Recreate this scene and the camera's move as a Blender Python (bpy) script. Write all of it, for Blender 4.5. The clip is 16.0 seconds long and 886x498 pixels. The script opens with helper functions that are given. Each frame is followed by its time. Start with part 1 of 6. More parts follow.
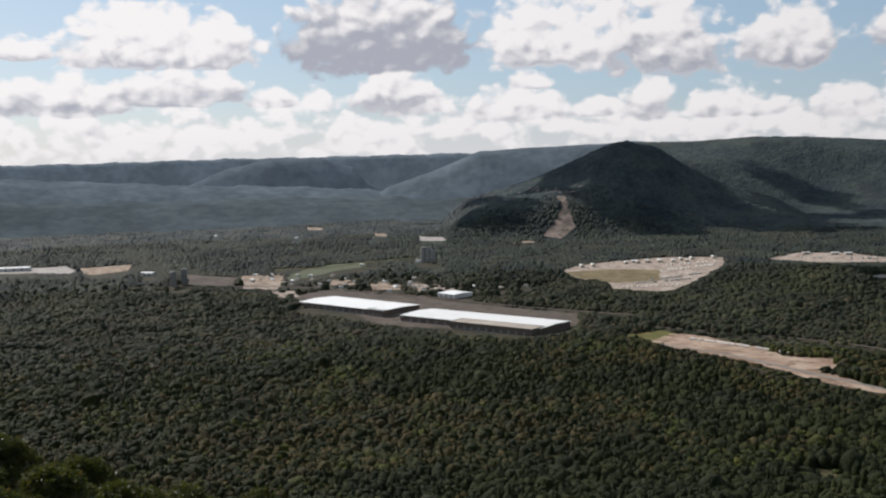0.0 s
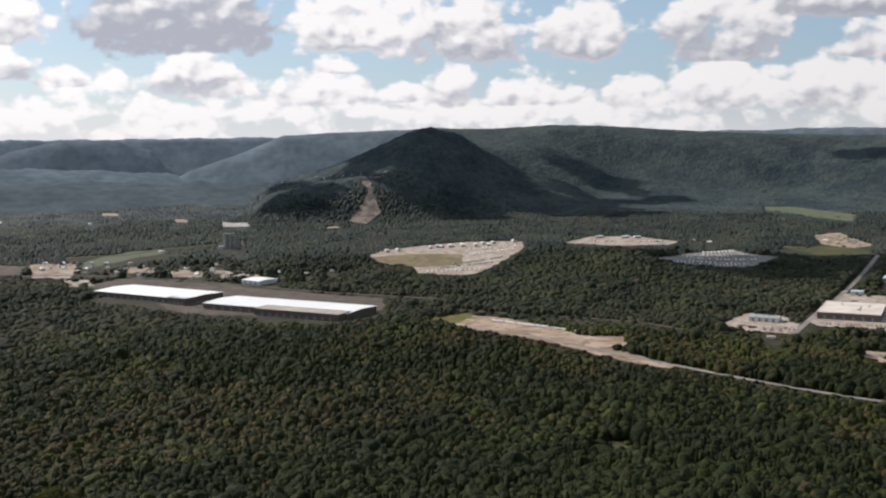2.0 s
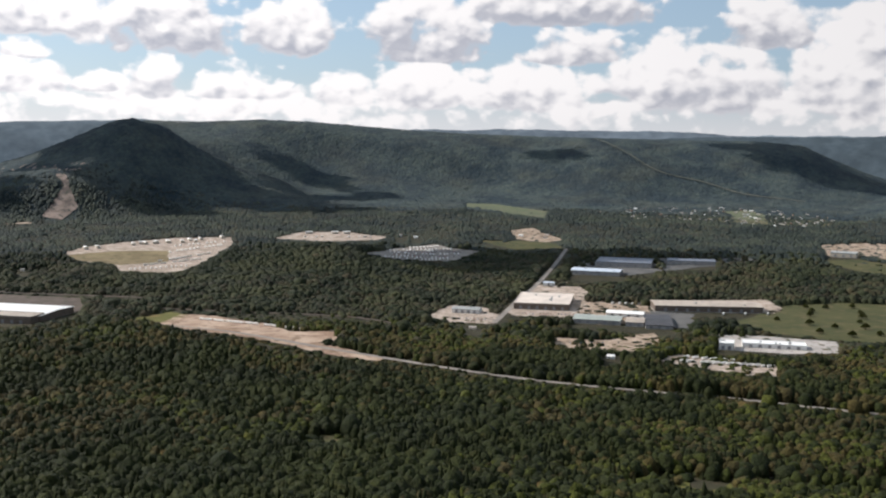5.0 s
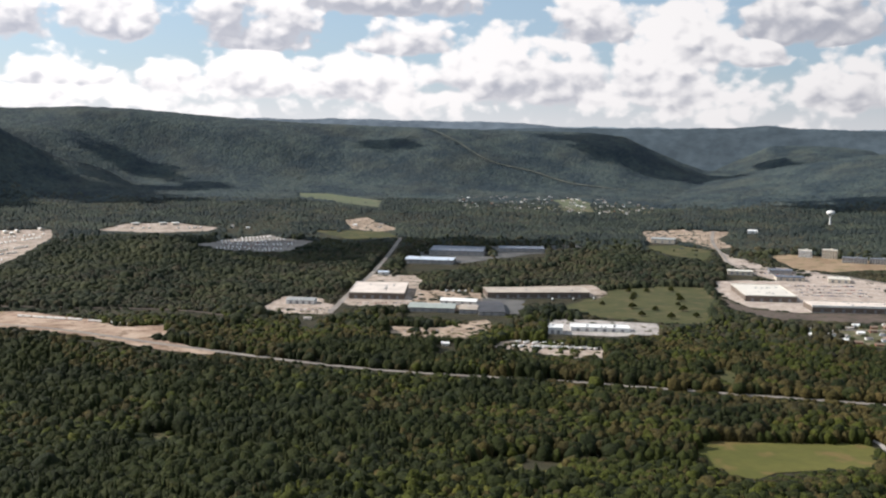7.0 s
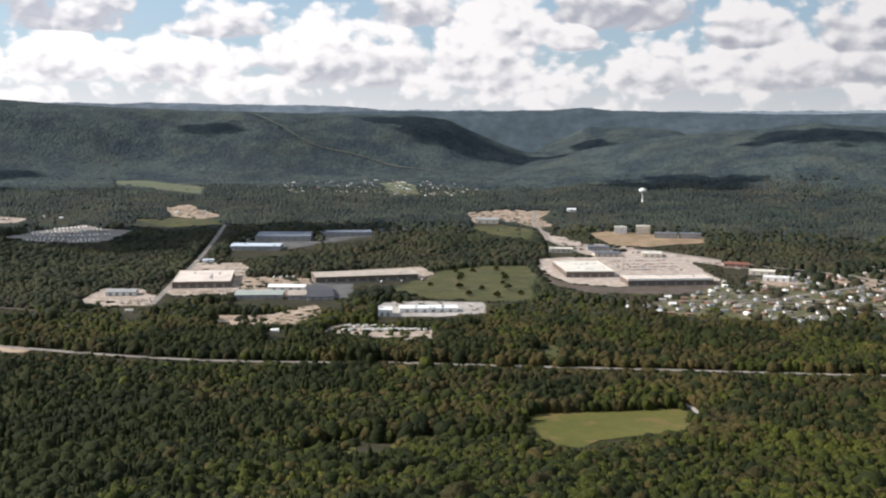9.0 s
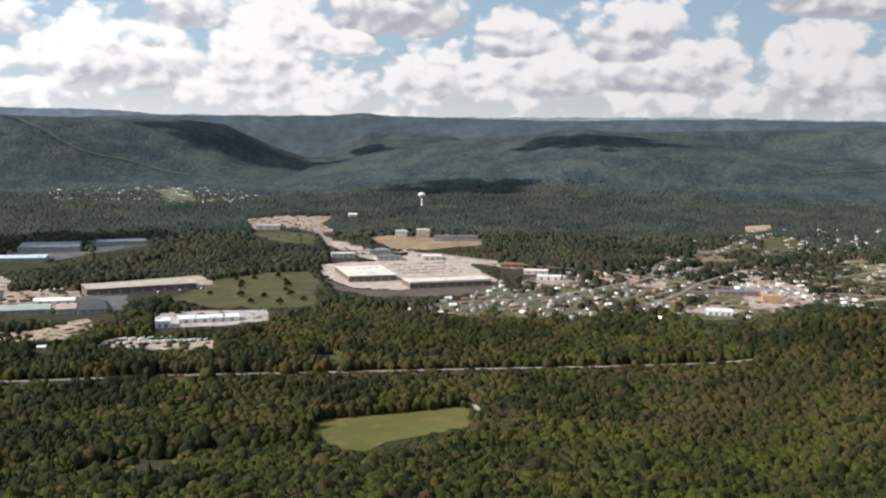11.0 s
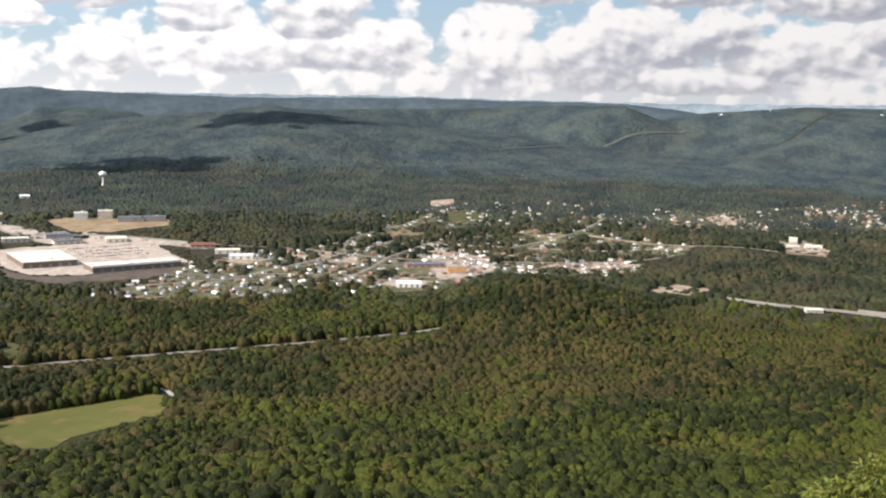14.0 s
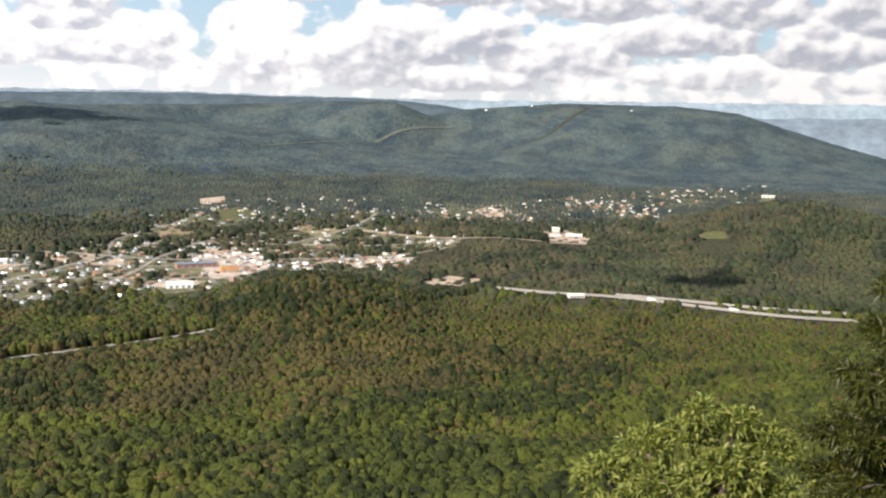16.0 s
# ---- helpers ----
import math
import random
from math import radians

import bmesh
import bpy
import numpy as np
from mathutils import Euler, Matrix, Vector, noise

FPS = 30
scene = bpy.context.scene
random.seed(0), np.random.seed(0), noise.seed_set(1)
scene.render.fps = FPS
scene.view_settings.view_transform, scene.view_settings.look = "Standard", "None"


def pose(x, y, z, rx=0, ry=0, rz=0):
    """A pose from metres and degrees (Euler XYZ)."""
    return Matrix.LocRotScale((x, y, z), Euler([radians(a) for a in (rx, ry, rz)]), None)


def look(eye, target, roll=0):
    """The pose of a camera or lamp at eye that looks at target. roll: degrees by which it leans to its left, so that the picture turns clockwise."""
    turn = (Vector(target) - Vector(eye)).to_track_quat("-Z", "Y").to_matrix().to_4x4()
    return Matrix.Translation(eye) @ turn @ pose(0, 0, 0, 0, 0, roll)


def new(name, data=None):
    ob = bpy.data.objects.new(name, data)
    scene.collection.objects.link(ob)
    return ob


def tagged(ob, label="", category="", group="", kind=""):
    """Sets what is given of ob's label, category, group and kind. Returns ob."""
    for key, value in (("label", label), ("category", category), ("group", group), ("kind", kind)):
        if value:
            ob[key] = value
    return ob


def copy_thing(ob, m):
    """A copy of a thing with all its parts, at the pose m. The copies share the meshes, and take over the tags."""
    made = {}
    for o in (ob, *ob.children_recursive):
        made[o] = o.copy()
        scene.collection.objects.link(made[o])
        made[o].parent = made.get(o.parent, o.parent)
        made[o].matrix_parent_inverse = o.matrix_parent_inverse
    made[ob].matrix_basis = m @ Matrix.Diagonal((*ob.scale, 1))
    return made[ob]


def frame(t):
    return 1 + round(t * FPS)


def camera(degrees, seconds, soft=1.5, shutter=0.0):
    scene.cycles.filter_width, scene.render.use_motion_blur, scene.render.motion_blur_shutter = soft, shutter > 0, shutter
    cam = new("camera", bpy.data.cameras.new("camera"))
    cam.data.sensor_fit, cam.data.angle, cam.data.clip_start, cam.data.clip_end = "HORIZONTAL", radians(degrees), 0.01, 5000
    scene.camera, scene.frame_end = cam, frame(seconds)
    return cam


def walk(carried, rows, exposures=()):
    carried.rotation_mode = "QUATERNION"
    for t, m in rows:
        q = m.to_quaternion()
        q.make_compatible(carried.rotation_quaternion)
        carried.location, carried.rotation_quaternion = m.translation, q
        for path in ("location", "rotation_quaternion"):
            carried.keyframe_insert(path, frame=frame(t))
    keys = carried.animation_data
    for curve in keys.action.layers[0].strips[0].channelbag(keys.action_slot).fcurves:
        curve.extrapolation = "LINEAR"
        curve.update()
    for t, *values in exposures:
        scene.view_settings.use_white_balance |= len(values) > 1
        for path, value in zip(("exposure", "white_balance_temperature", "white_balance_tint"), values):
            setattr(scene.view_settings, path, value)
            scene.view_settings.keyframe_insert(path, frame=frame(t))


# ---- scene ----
# ---------------------------------------------------------------- camera
EYE = 250.0  # the overlook above the valley floor
cam = camera(47.2, 16.0, soft=2.2)
# seconds, yaw, pitch, roll: a pan on the spot
PAN = [
    (0.0, -0.13, -4.88, 1.49),
    (0.5, -2.83, -4.66, 1.45),
    (1.0, -6.04, -4.94, 1.12),
    (1.5, -8.45, -6.13, 1.11),
    (2.0, -11.07, -5.93, 0.85),
    (2.5, -14.28, -5.80, 0.85),
    (3.0, -16.67, -5.41, 0.46),
    (3.5, -19.52, -5.43, 0.58),
    (4.0, -21.75, -5.41, -0.41),
    (4.5, -24.62, -5.96, -0.37),
    (5.0, -27.29, -6.22, -0.52),
    (7.5, -39.11, -6.57, -0.91),
    (8.0, -41.39, -6.60, -0.91),
    (8.5, -42.89, -7.51, -0.85),
    (9.0, -46.47, -7.50, -0.52),
    (11.5, -61.16, -6.98, -1.28),
    (12.0, -63.43, -6.85, -1.68),
    (12.5, -65.88, -6.91, -1.66),
    (13.0, -69.38, -7.14, -1.78),
    (13.5, -72.47, -7.56, -1.99),
    (14.0, -76.12, -8.02, -1.37),
    (14.5, -78.95, -8.43, -1.72),
    (15.0, -82.39, -8.30, -1.26),
    (15.5, -86.15, -8.31, -1.67),
    (16.0, -88.91, -7.95, -1.51),
]
walk(cam, [(t, pose(0, 0, EYE, 90 + pitch, roll, yaw)) for t, yaw, pitch, roll in PAN],
     exposures=[(0.0, -0.18, 6500, 13), (1.0, -0.18, 6500, 13), (2.0, -0.02, 6500, 13), (3.5, 0.09, 6500, 13), (7.5, 0.30, 6550, 13), (9.0, 0.33, 6550, 13), (12.5, 0.43, 6600, 13), (16.0, 0.95, 6750, 13)])

# ---------------------------------------------------------------- sun and sky
SUN_AZ, SUN_EL = -44.0, 36.0  # degrees clockwise from +y, and above the horizon
sun = new("sun", bpy.data.lights.new("sun", "SUN"))
sun.data.energy, sun.data.angle, sun.data.color = 5.0, radians(0.53), (1.0, 0.95, 0.87)
SUN_WAY = Vector((math.sin(radians(SUN_AZ)) * math.cos(radians(SUN_EL)), math.cos(radians(SUN_AZ)) * math.cos(radians(SUN_EL)), math.sin(radians(SUN_EL))))
sun.matrix_world = look(SUN_WAY * 3000, (0, 0, 0))


class Nodes:
    """Short ways to write node arithmetic in one node tree."""

    def __init__(self, tree):
        self.t = tree
        tree.nodes.clear()

    def node(self, kind, operation="", blend_type=""):
        n = self.t.nodes.new(kind)
        if operation:
            n.operation = operation
        if blend_type:
            n.data_type, n.blend_type = "RGBA", blend_type
        return n

    def put(self, socket, value):
        if isinstance(value, bpy.types.NodeSocket):
            self.t.links.new(value, socket)
        else:
            socket.default_value = value

    def math(self, op, a, b=0.0, c=0.0, clamp=False):
        n = self.node("ShaderNodeMath", op)
        n.use_clamp = clamp
        for socket, value in zip(n.inputs, (a, b, c)):
            self.put(socket, value)
        return n.outputs[0]

    def ramp01(self, x, lo, hi, smooth=True):
        n = self.node("ShaderNodeMapRange")
        n.interpolation_type = "SMOOTHSTEP" if smooth else "LINEAR"
        self.put(n.inputs["Value"], x)
        n.inputs["From Min"].default_value, n.inputs["From Max"].default_value = lo, hi
        return n.outputs[0]

    def mix(self, f, a, b, kind="MIX"):
        n = self.node("ShaderNodeMix", blend_type=kind)
        self.put(n.inputs[0], f)
        for socket, value in ((n.inputs[6], a), (n.inputs[7], b)):
            self.put(socket, (*value, 1) if isinstance(value, tuple) and len(value) == 3 else value)
        return n.outputs[2]

    def noise(self, vec, scale, detail=4.0, rough=0.55, dims="3D", out=0):
        n = self.node("ShaderNodeTexNoise")
        n.noise_dimensions = dims
        self.put(n.inputs["Vector"], vec)
        n.inputs["Scale"].default_value, n.inputs["Detail"].default_value, n.inputs["Roughness"].default_value = scale, detail, rough
        return n.outputs[out]

    def combine(self, x, y, z=0.0):
        n = self.node("ShaderNodeCombineXYZ")
        for socket, value in zip(n.inputs, (x, y, z)):
            self.put(socket, value)
        return n.outputs[0]


def build_sky():
    world = bpy.data.worlds.new("sky")
    scene.world = world
    world.use_nodes = True
    k = Nodes(world.node_tree)
    sky = k.node("ShaderNodeTexSky")
    sky.sky_type, sky.sun_disc, sky.sun_elevation, sky.sun_rotation = "NISHITA", False, radians(SUN_EL), radians(SUN_AZ)
    sky.altitude, sky.air_density, sky.dust_density = 600.0, 1.0, 1.2
    way = k.node("ShaderNodeTexCoord").outputs["Generated"]
    sep = k.node("ShaderNodeSeparateXYZ")
    k.put(sep.inputs[0], way)
    az = k.math("DEGREES", k.math("ARCTAN2", sep.outputs[0], sep.outputs[1]))
    el = k.math("DEGREES", k.math("ARCSINE", sep.outputs[2]))
    flat = k.combine(az, k.math("MULTIPLY", el, 1.35))

    def puffs(at, detail):
        """Billows: rounded lobes at two sizes, with fine fray."""
        lobes = k.node("ShaderNodeTexVoronoi")
        lobes.feature, lobes.voronoi_dimensions = "SMOOTH_F1", "2D"
        warp = k.node("ShaderNodeVectorMath", "MULTIPLY_ADD")
        k.put(warp.inputs[0], k.noise(at, 0.5, 4.0, 0.55, out=1))
        warp.inputs[1].default_value = (1.5, 1.5, 0.0)
        k.put(warp.inputs[2], at)
        k.put(lobes.inputs["Vector"], warp.outputs[0])
        lobes.inputs["Scale"].default_value, lobes.inputs["Detail"].default_value, lobes.inputs["Roughness"].default_value = 0.8, 1.5, 0.45
        fray = k.math("SUBTRACT", k.noise(at, 0.36, detail, 0.5), 0.5)
        return k.math("MULTIPLY_ADD", fray, 2.1, k.math("MULTIPLY", k.math("SUBTRACT", 0.5, lobes.outputs["Distance"]), 0.8))

    rough = puffs(flat, 6.0)
    form = puffs(flat, 2.5)
    toward = k.node("ShaderNodeVectorMath", "ADD")
    k.put(toward.inputs[0], flat)
    toward.inputs[1].default_value = (-0.35, 0.55, 0.0)
    relief = k.math("SUBTRACT", form, puffs(toward.outputs[0], 2.5))
    best, lift, dark = -9.0, 0.0, 0.0

    def cloud(a, base, w, h, grey=0.2):
        nonlocal best, lift, dark
        u = k.math("DIVIDE", k.math("SUBTRACT", az, a), w * 1.12)
        v = k.math("DIVIDE", k.math("SUBTRACT", el, base - 0.12 * h), h * 1.1)
        vv = k.math("MAXIMUM", v, k.math("MULTIPLY", v, -3.2))
        f = k.math("SUBTRACT", k.math("SUBTRACT", 1.0, k.math("MULTIPLY", u, u)), k.math("MULTIPLY", vv, vv))
        up = k.ramp01(k.math("SUBTRACT", f, best), -0.25, 0.25)
        lift = k.math("MULTIPLY_ADD", up, k.math("SUBTRACT", v, lift), lift)
        dark = k.math("MULTIPLY_ADD", up, k.math("SUBTRACT", grey, dark), dark)
        best = k.math("MAXIMUM", f, best)

    for spec in CLOUDS_WEST + CLOUDS_MIDDLE + CLOUDS_NORTH:
        cloud(*spec)
    lift = k.math("MAXIMUM", k.math("MINIMUM", lift, 1.0), -0.3)
    # elsewhere the sky goes on with the same broken cumulus
    spread = k.math("SUBTRACT", k.math("MULTIPLY", k.noise(way, 5.0, 3.0, 0.5), 4.0), 2.0)
    away = k.ramp01(el, 8.0, 14.0)
    beside = k.math("MAXIMUM", k.ramp01(az, 118.0, 130.0), k.ramp01(az, -30.0, -42.0))
    spread = k.math("ADD", spread, k.math("MULTIPLY", k.math("SUBTRACT", k.math("MAXIMUM", away, beside), 1.0), 3.0))
    # a low bank of small far heads over the hills
    low = k.math("SUBTRACT", 1.0, k.math("ABSOLUTE", k.math("DIVIDE", k.math("SUBTRACT", el, 1.9), 1.6)))
    bank = k.math("ADD", k.math("MULTIPLY", low, 0.55), k.math("MULTIPLY", k.math("SUBTRACT", k.noise(flat, 0.33, 3.0, 0.5), 0.5), 1.8))
    other = k.math("MAXIMUM", spread, bank)
    mine = k.ramp01(k.math("SUBTRACT", other, best), -0.3, 0.3)
    lift = k.math("MULTIPLY_ADD", mine, k.math("SUBTRACT", 0.30, lift), lift)
    dark = k.math("MULTIPLY_ADD", mine, k.math("SUBTRACT", 0.12, dark), dark)
    dense = k.math("ADD", k.math("MAXIMUM", best, other), rough)
    cover = k.ramp01(dense, -0.05, 0.42)
    # tops and sunward edges shine, bases and thick middles go grey
    shade = k.math("ADD", k.math("MULTIPLY", lift, 0.85), k.math("MULTIPLY", relief, 0.62))
    lit = k.ramp01(k.math("SUBTRACT", shade, k.math("MULTIPLY", dark, 0.60)), -0.55, 0.20)
    thin = k.ramp01(dense, 0.85, 0.2)
    lit = k.math("MAXIMUM", lit, k.math("MULTIPLY", thin, k.math("SUBTRACT", 0.55, k.math("MULTIPLY", dark, 0.7))))
    white = k.mix(lit, (4.8, 5.15, 6.0), (10.7, 10.75, 10.9))
    sky_soft = k.mix(0.5, sky.outputs[0], (5.3, 7.7, 10.2))
    haze = k.ramp01(el, 3.6, -0.5)
    clear = k.mix(k.math("MULTIPLY", haze, 0.9), sky_soft, (8.2, 8.45, 8.8))
    white = k.mix(k.math("MULTIPLY", haze, 0.35), white, (8.6, 8.65, 8.8))
    colour = k.mix(cover, clear, white)
    # towards the sun the thin cloud and haze shine more
    toward_sun = k.ramp01(k.math("ABSOLUTE", k.math("SUBTRACT", az, SUN_AZ)), 160.0, 20.0)
    colour = k.mix(1.0, colour, k.mix(toward_sun, (0.70, 0.70, 0.70), (1.38, 1.36, 1.33)), "MULTIPLY")
    back = k.node("ShaderNodeBackground")
    k.put(back.inputs[0], colour)
    back.inputs[1].default_value = 0.070
    out = k.node("ShaderNodeOutputWorld")
    k.put(out.inputs[0], back.outputs[0])


# cumulus heads in view: bearing, height of the base, half width, height of the head, greyness
CLOUDS_WEST = [
    (-15.1, 6.38, 5.7, 2.84, 0.15), (-3.1, 6.78, 5.6, 4.66, 0.85), (-22.0, 6.18, 1.7, 1.05, 0.1), (-20.4, 3.59, 3.7, 2.01, 0.3),
    (-14.7, 4.11, 4.5, 1.79, 0.4), (-9.3, 3.6, 1.6, 0.99, 0.2), (-2.3, 3.52, 2.7, 2.34, 0.35), (6.4, 6.32, 3.8, 3.55, 0.1),
    (12.5, 5.92, 3.7, 3.96, 0.4), (18.9, 5.73, 2.9, 3.06, 0.35), (5.2, 4.36, 1.3, 1.08, 0.1), (3.9, 2.77, 3.2, 1.58, 0.1),
    (8.7, 2.68, 1.7, 1.0, 0.1), (11.7, 2.8, 1.5, 2.39, 0.2), (16.1, 2.46, 3.3, 1.25, 0.15), (21.5, 2.29, 2.0, 1.55, 0.1),
    (26.6, 5.36, 3.5, 3.12, 0.55), (34.3, 4.74, 3.1, 1.64, 0.4),
]
CLOUDS_MIDDLE = [
    (33.9, 7.1, 5.8, 2.21, 0.5), (26.2, 2.45, 2.7, 2.28, 0.1), (32.0, 2.35, 2.9, 2.3, 0.15), (39.4, 2.76, 3.4, 3.17, 0.3),
    (43.0, 2.68, 2.9, 3.34, 0.4), (38.5, 2.64, 2.1, 1.99, 0.15), (49.2, 3.05, 3.4, 4.59, 0.1), (50.4, 4.65, 2.2, 3.16, 0.2),
    (44.8, 5.71, 2.8, 2.36, 0.4), (56.3, 5.87, 4.2, 2.97, 0.55), (53.5, 4.13, 1.7, 1.29, 0.2), (59.0, 2.47, 3.5, 2.49, 0.25),
    (63.1, 4.41, 2.7, 2.19, 0.4), (58.5, 2.27, 3.2, 2.56, 0.2), (64.6, 2.45, 3.7, 2.83, 0.25), (69.0, 4.56, 3.1, 3.54, 0.4),
]
CLOUDS_NORTH = [
    (73.4, 2.86, 2.1, 3.46, 0.35), (78.9, 2.38, 3.3, 4.26, 0.25), (83.4, 2.33, 2.5, 3.63, 0.45), (85.9, 2.46, 3.1, 3.11, 0.5),
    (91.0, 3.73, 3.7, 3.02, 0.6), (95.3, 2.66, 4.1, 3.06, 0.45), (87.0, 3.3, 5.6, 3.35, 0.55), (93.7, 2.59, 3.5, 2.67, 0.4),
    (101.6, 3.9, 4.6, 2.32, 0.5), (109.4, 3.25, 3.6, 2.69, 0.6), (89.4, 1.53, 6.4, 1.57, 0.45), (70.5, 2.53, 5.0, 2.14, 0.45),
    (80.5, 6.6, 4.2, 2.6, 0.35), (89.5, 6.4, 3.8, 2.6, 0.45), (97.5, 5.9, 4.6, 2.8, 0.4), (105.0, 5.6, 4.4, 3.0, 0.5),
    (112.5, 5.2, 4.4, 3.2, 0.55), (103.5, 1.9, 4.5, 1.6, 0.3), (112.0, 1.8, 4.5, 1.6, 0.3),
]
build_sky()

# ---------------------------------------------------------------- shape of the land
AZ0, AZ1 = -32.0, 122.0  # bearings between which the valley is seen


def ease(x):
    x = np.clip(x, 0.0, 1.0)
    return x * x * (3 - 2 * x)


def hump(r, az, r0, az0, height, wide, deep):
    """A rounded knoll: wide and deep are its half extents in metres across and along the line of sight."""
    across = np.radians(az - az0) * r0
    return height * np.exp(-(across / wide) ** 2 - ((r - r0) / deep) ** 2)


def ridge(r, az, floor, base, crest, bearings, tops, fall=0.03, power=1.0):
    """A long hill: rises from base to crest (distances), with its tops given by bearing as the angle at which they stand."""
    top = EYE + crest * np.tan(np.radians(np.interp(az, bearings, tops))) - 8.0
    rise = ease((r - base) / (crest - base)) ** power
    back = np.maximum(r - crest, 0.0) * fall
    return floor + np.maximum(top - floor, 0.0) * rise - back


def wobble(x, y, size, seed):
    a, b, c = seed * 1.7, seed * 2.3 + 1, seed * 0.9 + 2
    return (np.sin(x / size + a + 1.3 * np.sin(y / size * 0.7 + b)) + np.sin(y / size * 1.1 + c + 1.1 * np.sin(x / size * 0.8 + a)) + 0.6 * np.sin((x + y) / size * 1.9 + b)) / 2.6


def height(x, y):
    """Height of the land at x, y (arrays)."""
    r = np.hypot(x, y)
    az = np.degrees(np.arctan2(x, y))
    az = np.where(az < -120, az + 360, az)
    bend = r + 120 * wobble(x, y, 330, 1) + 62 * wobble(x, y, 130, 2) + 14 * wobble(x, y, 55, 4)  # gullies and spurs on the hill fronts
    floor = 48 * ease((r - 1500) / 1700) + 2.0 * wobble(x, y, 160, 3) * ease((r - 700) / 600)
    slope = np.interp(r, (0, 3, 5, 8, 11, 16, 40, 100, 300, 500, 700, 850, 1000), (248.4, 248.4, 247.6, 241.5, 237, 226, 204, 168, 98, 46, 13, 3, 0))
    z = np.maximum(floor, slope)
    z = z + (hump(r, az, 95, -25, 42, 25, 50) + hump(r, az, 700, 127, 105, 210, 330)) * ease((r - 25) / 60)
    z = z + hump(r, az, 1250, 82, 32, 95, 110) + hump(r, az, 2050, 109, 70, 230, 260) + hump(r, az, 1750, 92, 18, 110, 160)
    z = z + hump(r, az, 1950, 21, 26, 150, 160) + hump(r, az, 1230, 6, 14, 330, 120)
    hills = (
        ridge(bend, az, floor, 2720, 3280, (-2, 1.5, 4.7, 7, 9.4, 10.4, 12, 13.7, 15.8, 18.2, 22), (-4.5, -2.0, -1.1, -0.2, 0.85, 1.0, 0.6, -0.5, -1.6, -2.3, -4.5), 0.35),
        ridge(bend, az, floor, 3050, 3950, (4, 8, 11, 14, 17, 20, 24, 28, 33, 39, 44.4, 46.7, 48.3, 49.9, 51.7, 54), (-5, -1, 0.9, 0.85, 1.0, 0.9, 0.6, 0.35, 0.2, 0.1, 0.05, -0.15, -0.9, -1.6, -2.2, -5), 0.02, 1.2),
        ridge(bend, az, floor, 2750, 3600, (44, 48, 51.8, 55.4, 58.8, 63.2, 66.4, 69.6, 72.7, 76, 82, 90, 100, 116), (-5, -3.4, -2.4, -1.6, -0.95, -0.55, -0.15, -0.35, -0.65, -1.1, -1.7, -2.4, -3.2, -3.8), 0.02),
        ridge(bend, az, floor, 3350, 3950, (64, 68.9, 75.8, 78.9, 83, 86.2, 87.8, 90, 92, 96), (-2, -0.3, -0.1, 0.0, 0.25, 0.3, -0.3, -0.9, -1.6, -4), 0.02),
        ridge(bend, az, floor, 3150, 4150, (82, 88.2, 90.4, 95.7, 101.8, 105, 107.8, 110, 112.5, 118), (-4, -0.4, 0.0, 0.44, 0.44, 0.13, -0.7, -1.35, -2.0, -3.5), 0.02, 1.1),
        ridge(bend, az, floor, 3700, 4350, (49, 51.8, 54.5, 57.1, 59.4, 63), (-4, -1.75, -0.45, -0.43, -0.6, -2), 0.02),
    )
    for h in hills:
        z = np.maximum(z, h)
    # behind the overlook the mountain goes on as a wooded plateau
    behind = ease((np.abs(az - 45) - 95) / 25)
    z = z * (1 - behind) + (248.0 + 6 * wobble(x, y, 200, 5) * ease(r / 200)) * behind
    return z


def drift(x, y, size, seed):
    """Smooth random patches of about that size, 0 to 1."""
    table, out, share = np.random.default_rng(seed).random((64, 64)), 0.0, 0.0
    for octave, weight in ((1, 0.55), (2, 0.28), (4, 0.17)):
        u, v = x * octave / size + 7.3 * octave, y * octave / size + 3.1 * octave
        i, j = np.floor(u).astype(int), np.floor(v).astype(int)
        a, b = ease(u - i), ease(v - j)
        low = table[i % 64, j % 64] * (1 - a) + table[(i + 1) % 64, j % 64] * a
        high = table[i % 64, (j + 1) % 64] * (1 - a) + table[(i + 1) % 64, (j + 1) % 64] * a
        out, share = out + weight * (low * (1 - b) + high * b), share + weight
    return out / share


def height_at(x, y):
    return float(height(np.array([float(x)]), np.array([float(y)]))[0])

# ---- end of land

# ---------------------------------------------------------------- materials
def material(name, make):
    m = bpy.data.materials.new(name)
    m.use_nodes = True
    k = Nodes(m.node_tree)
    shader = k.node("ShaderNodeBsdfPrincipled")
    out = k.node("ShaderNodeOutputMaterial")
    k.put(out.inputs[0], shader.outputs[0])
    make(k, shader)
    return m


def place(k):
    return k.node("ShaderNodeNewGeometry").outputs["Position"]


def bump(k, shader, value, strength, distance):
    b = k.node("ShaderNodeBump")
    b.inputs["Strength"].default_value, b.inputs["Distance"].default_value = strength, distance
    k.put(b.inputs["Height"], value)
    k.put(shader.inputs["Normal"], b.outputs[0])


def ramp(k, x, *stops):
    n = k.node("ShaderNodeValToRGB")
    k.put(n.inputs[0], x)
    while len(n.color_ramp.elements) < len(stops):
        n.color_ramp.elements.new(0.5)
    for e, (at, colour) in zip(n.color_ramp.elements, stops):
        e.position, e.color = at, (*colour, 1)
    return n.outputs[0]


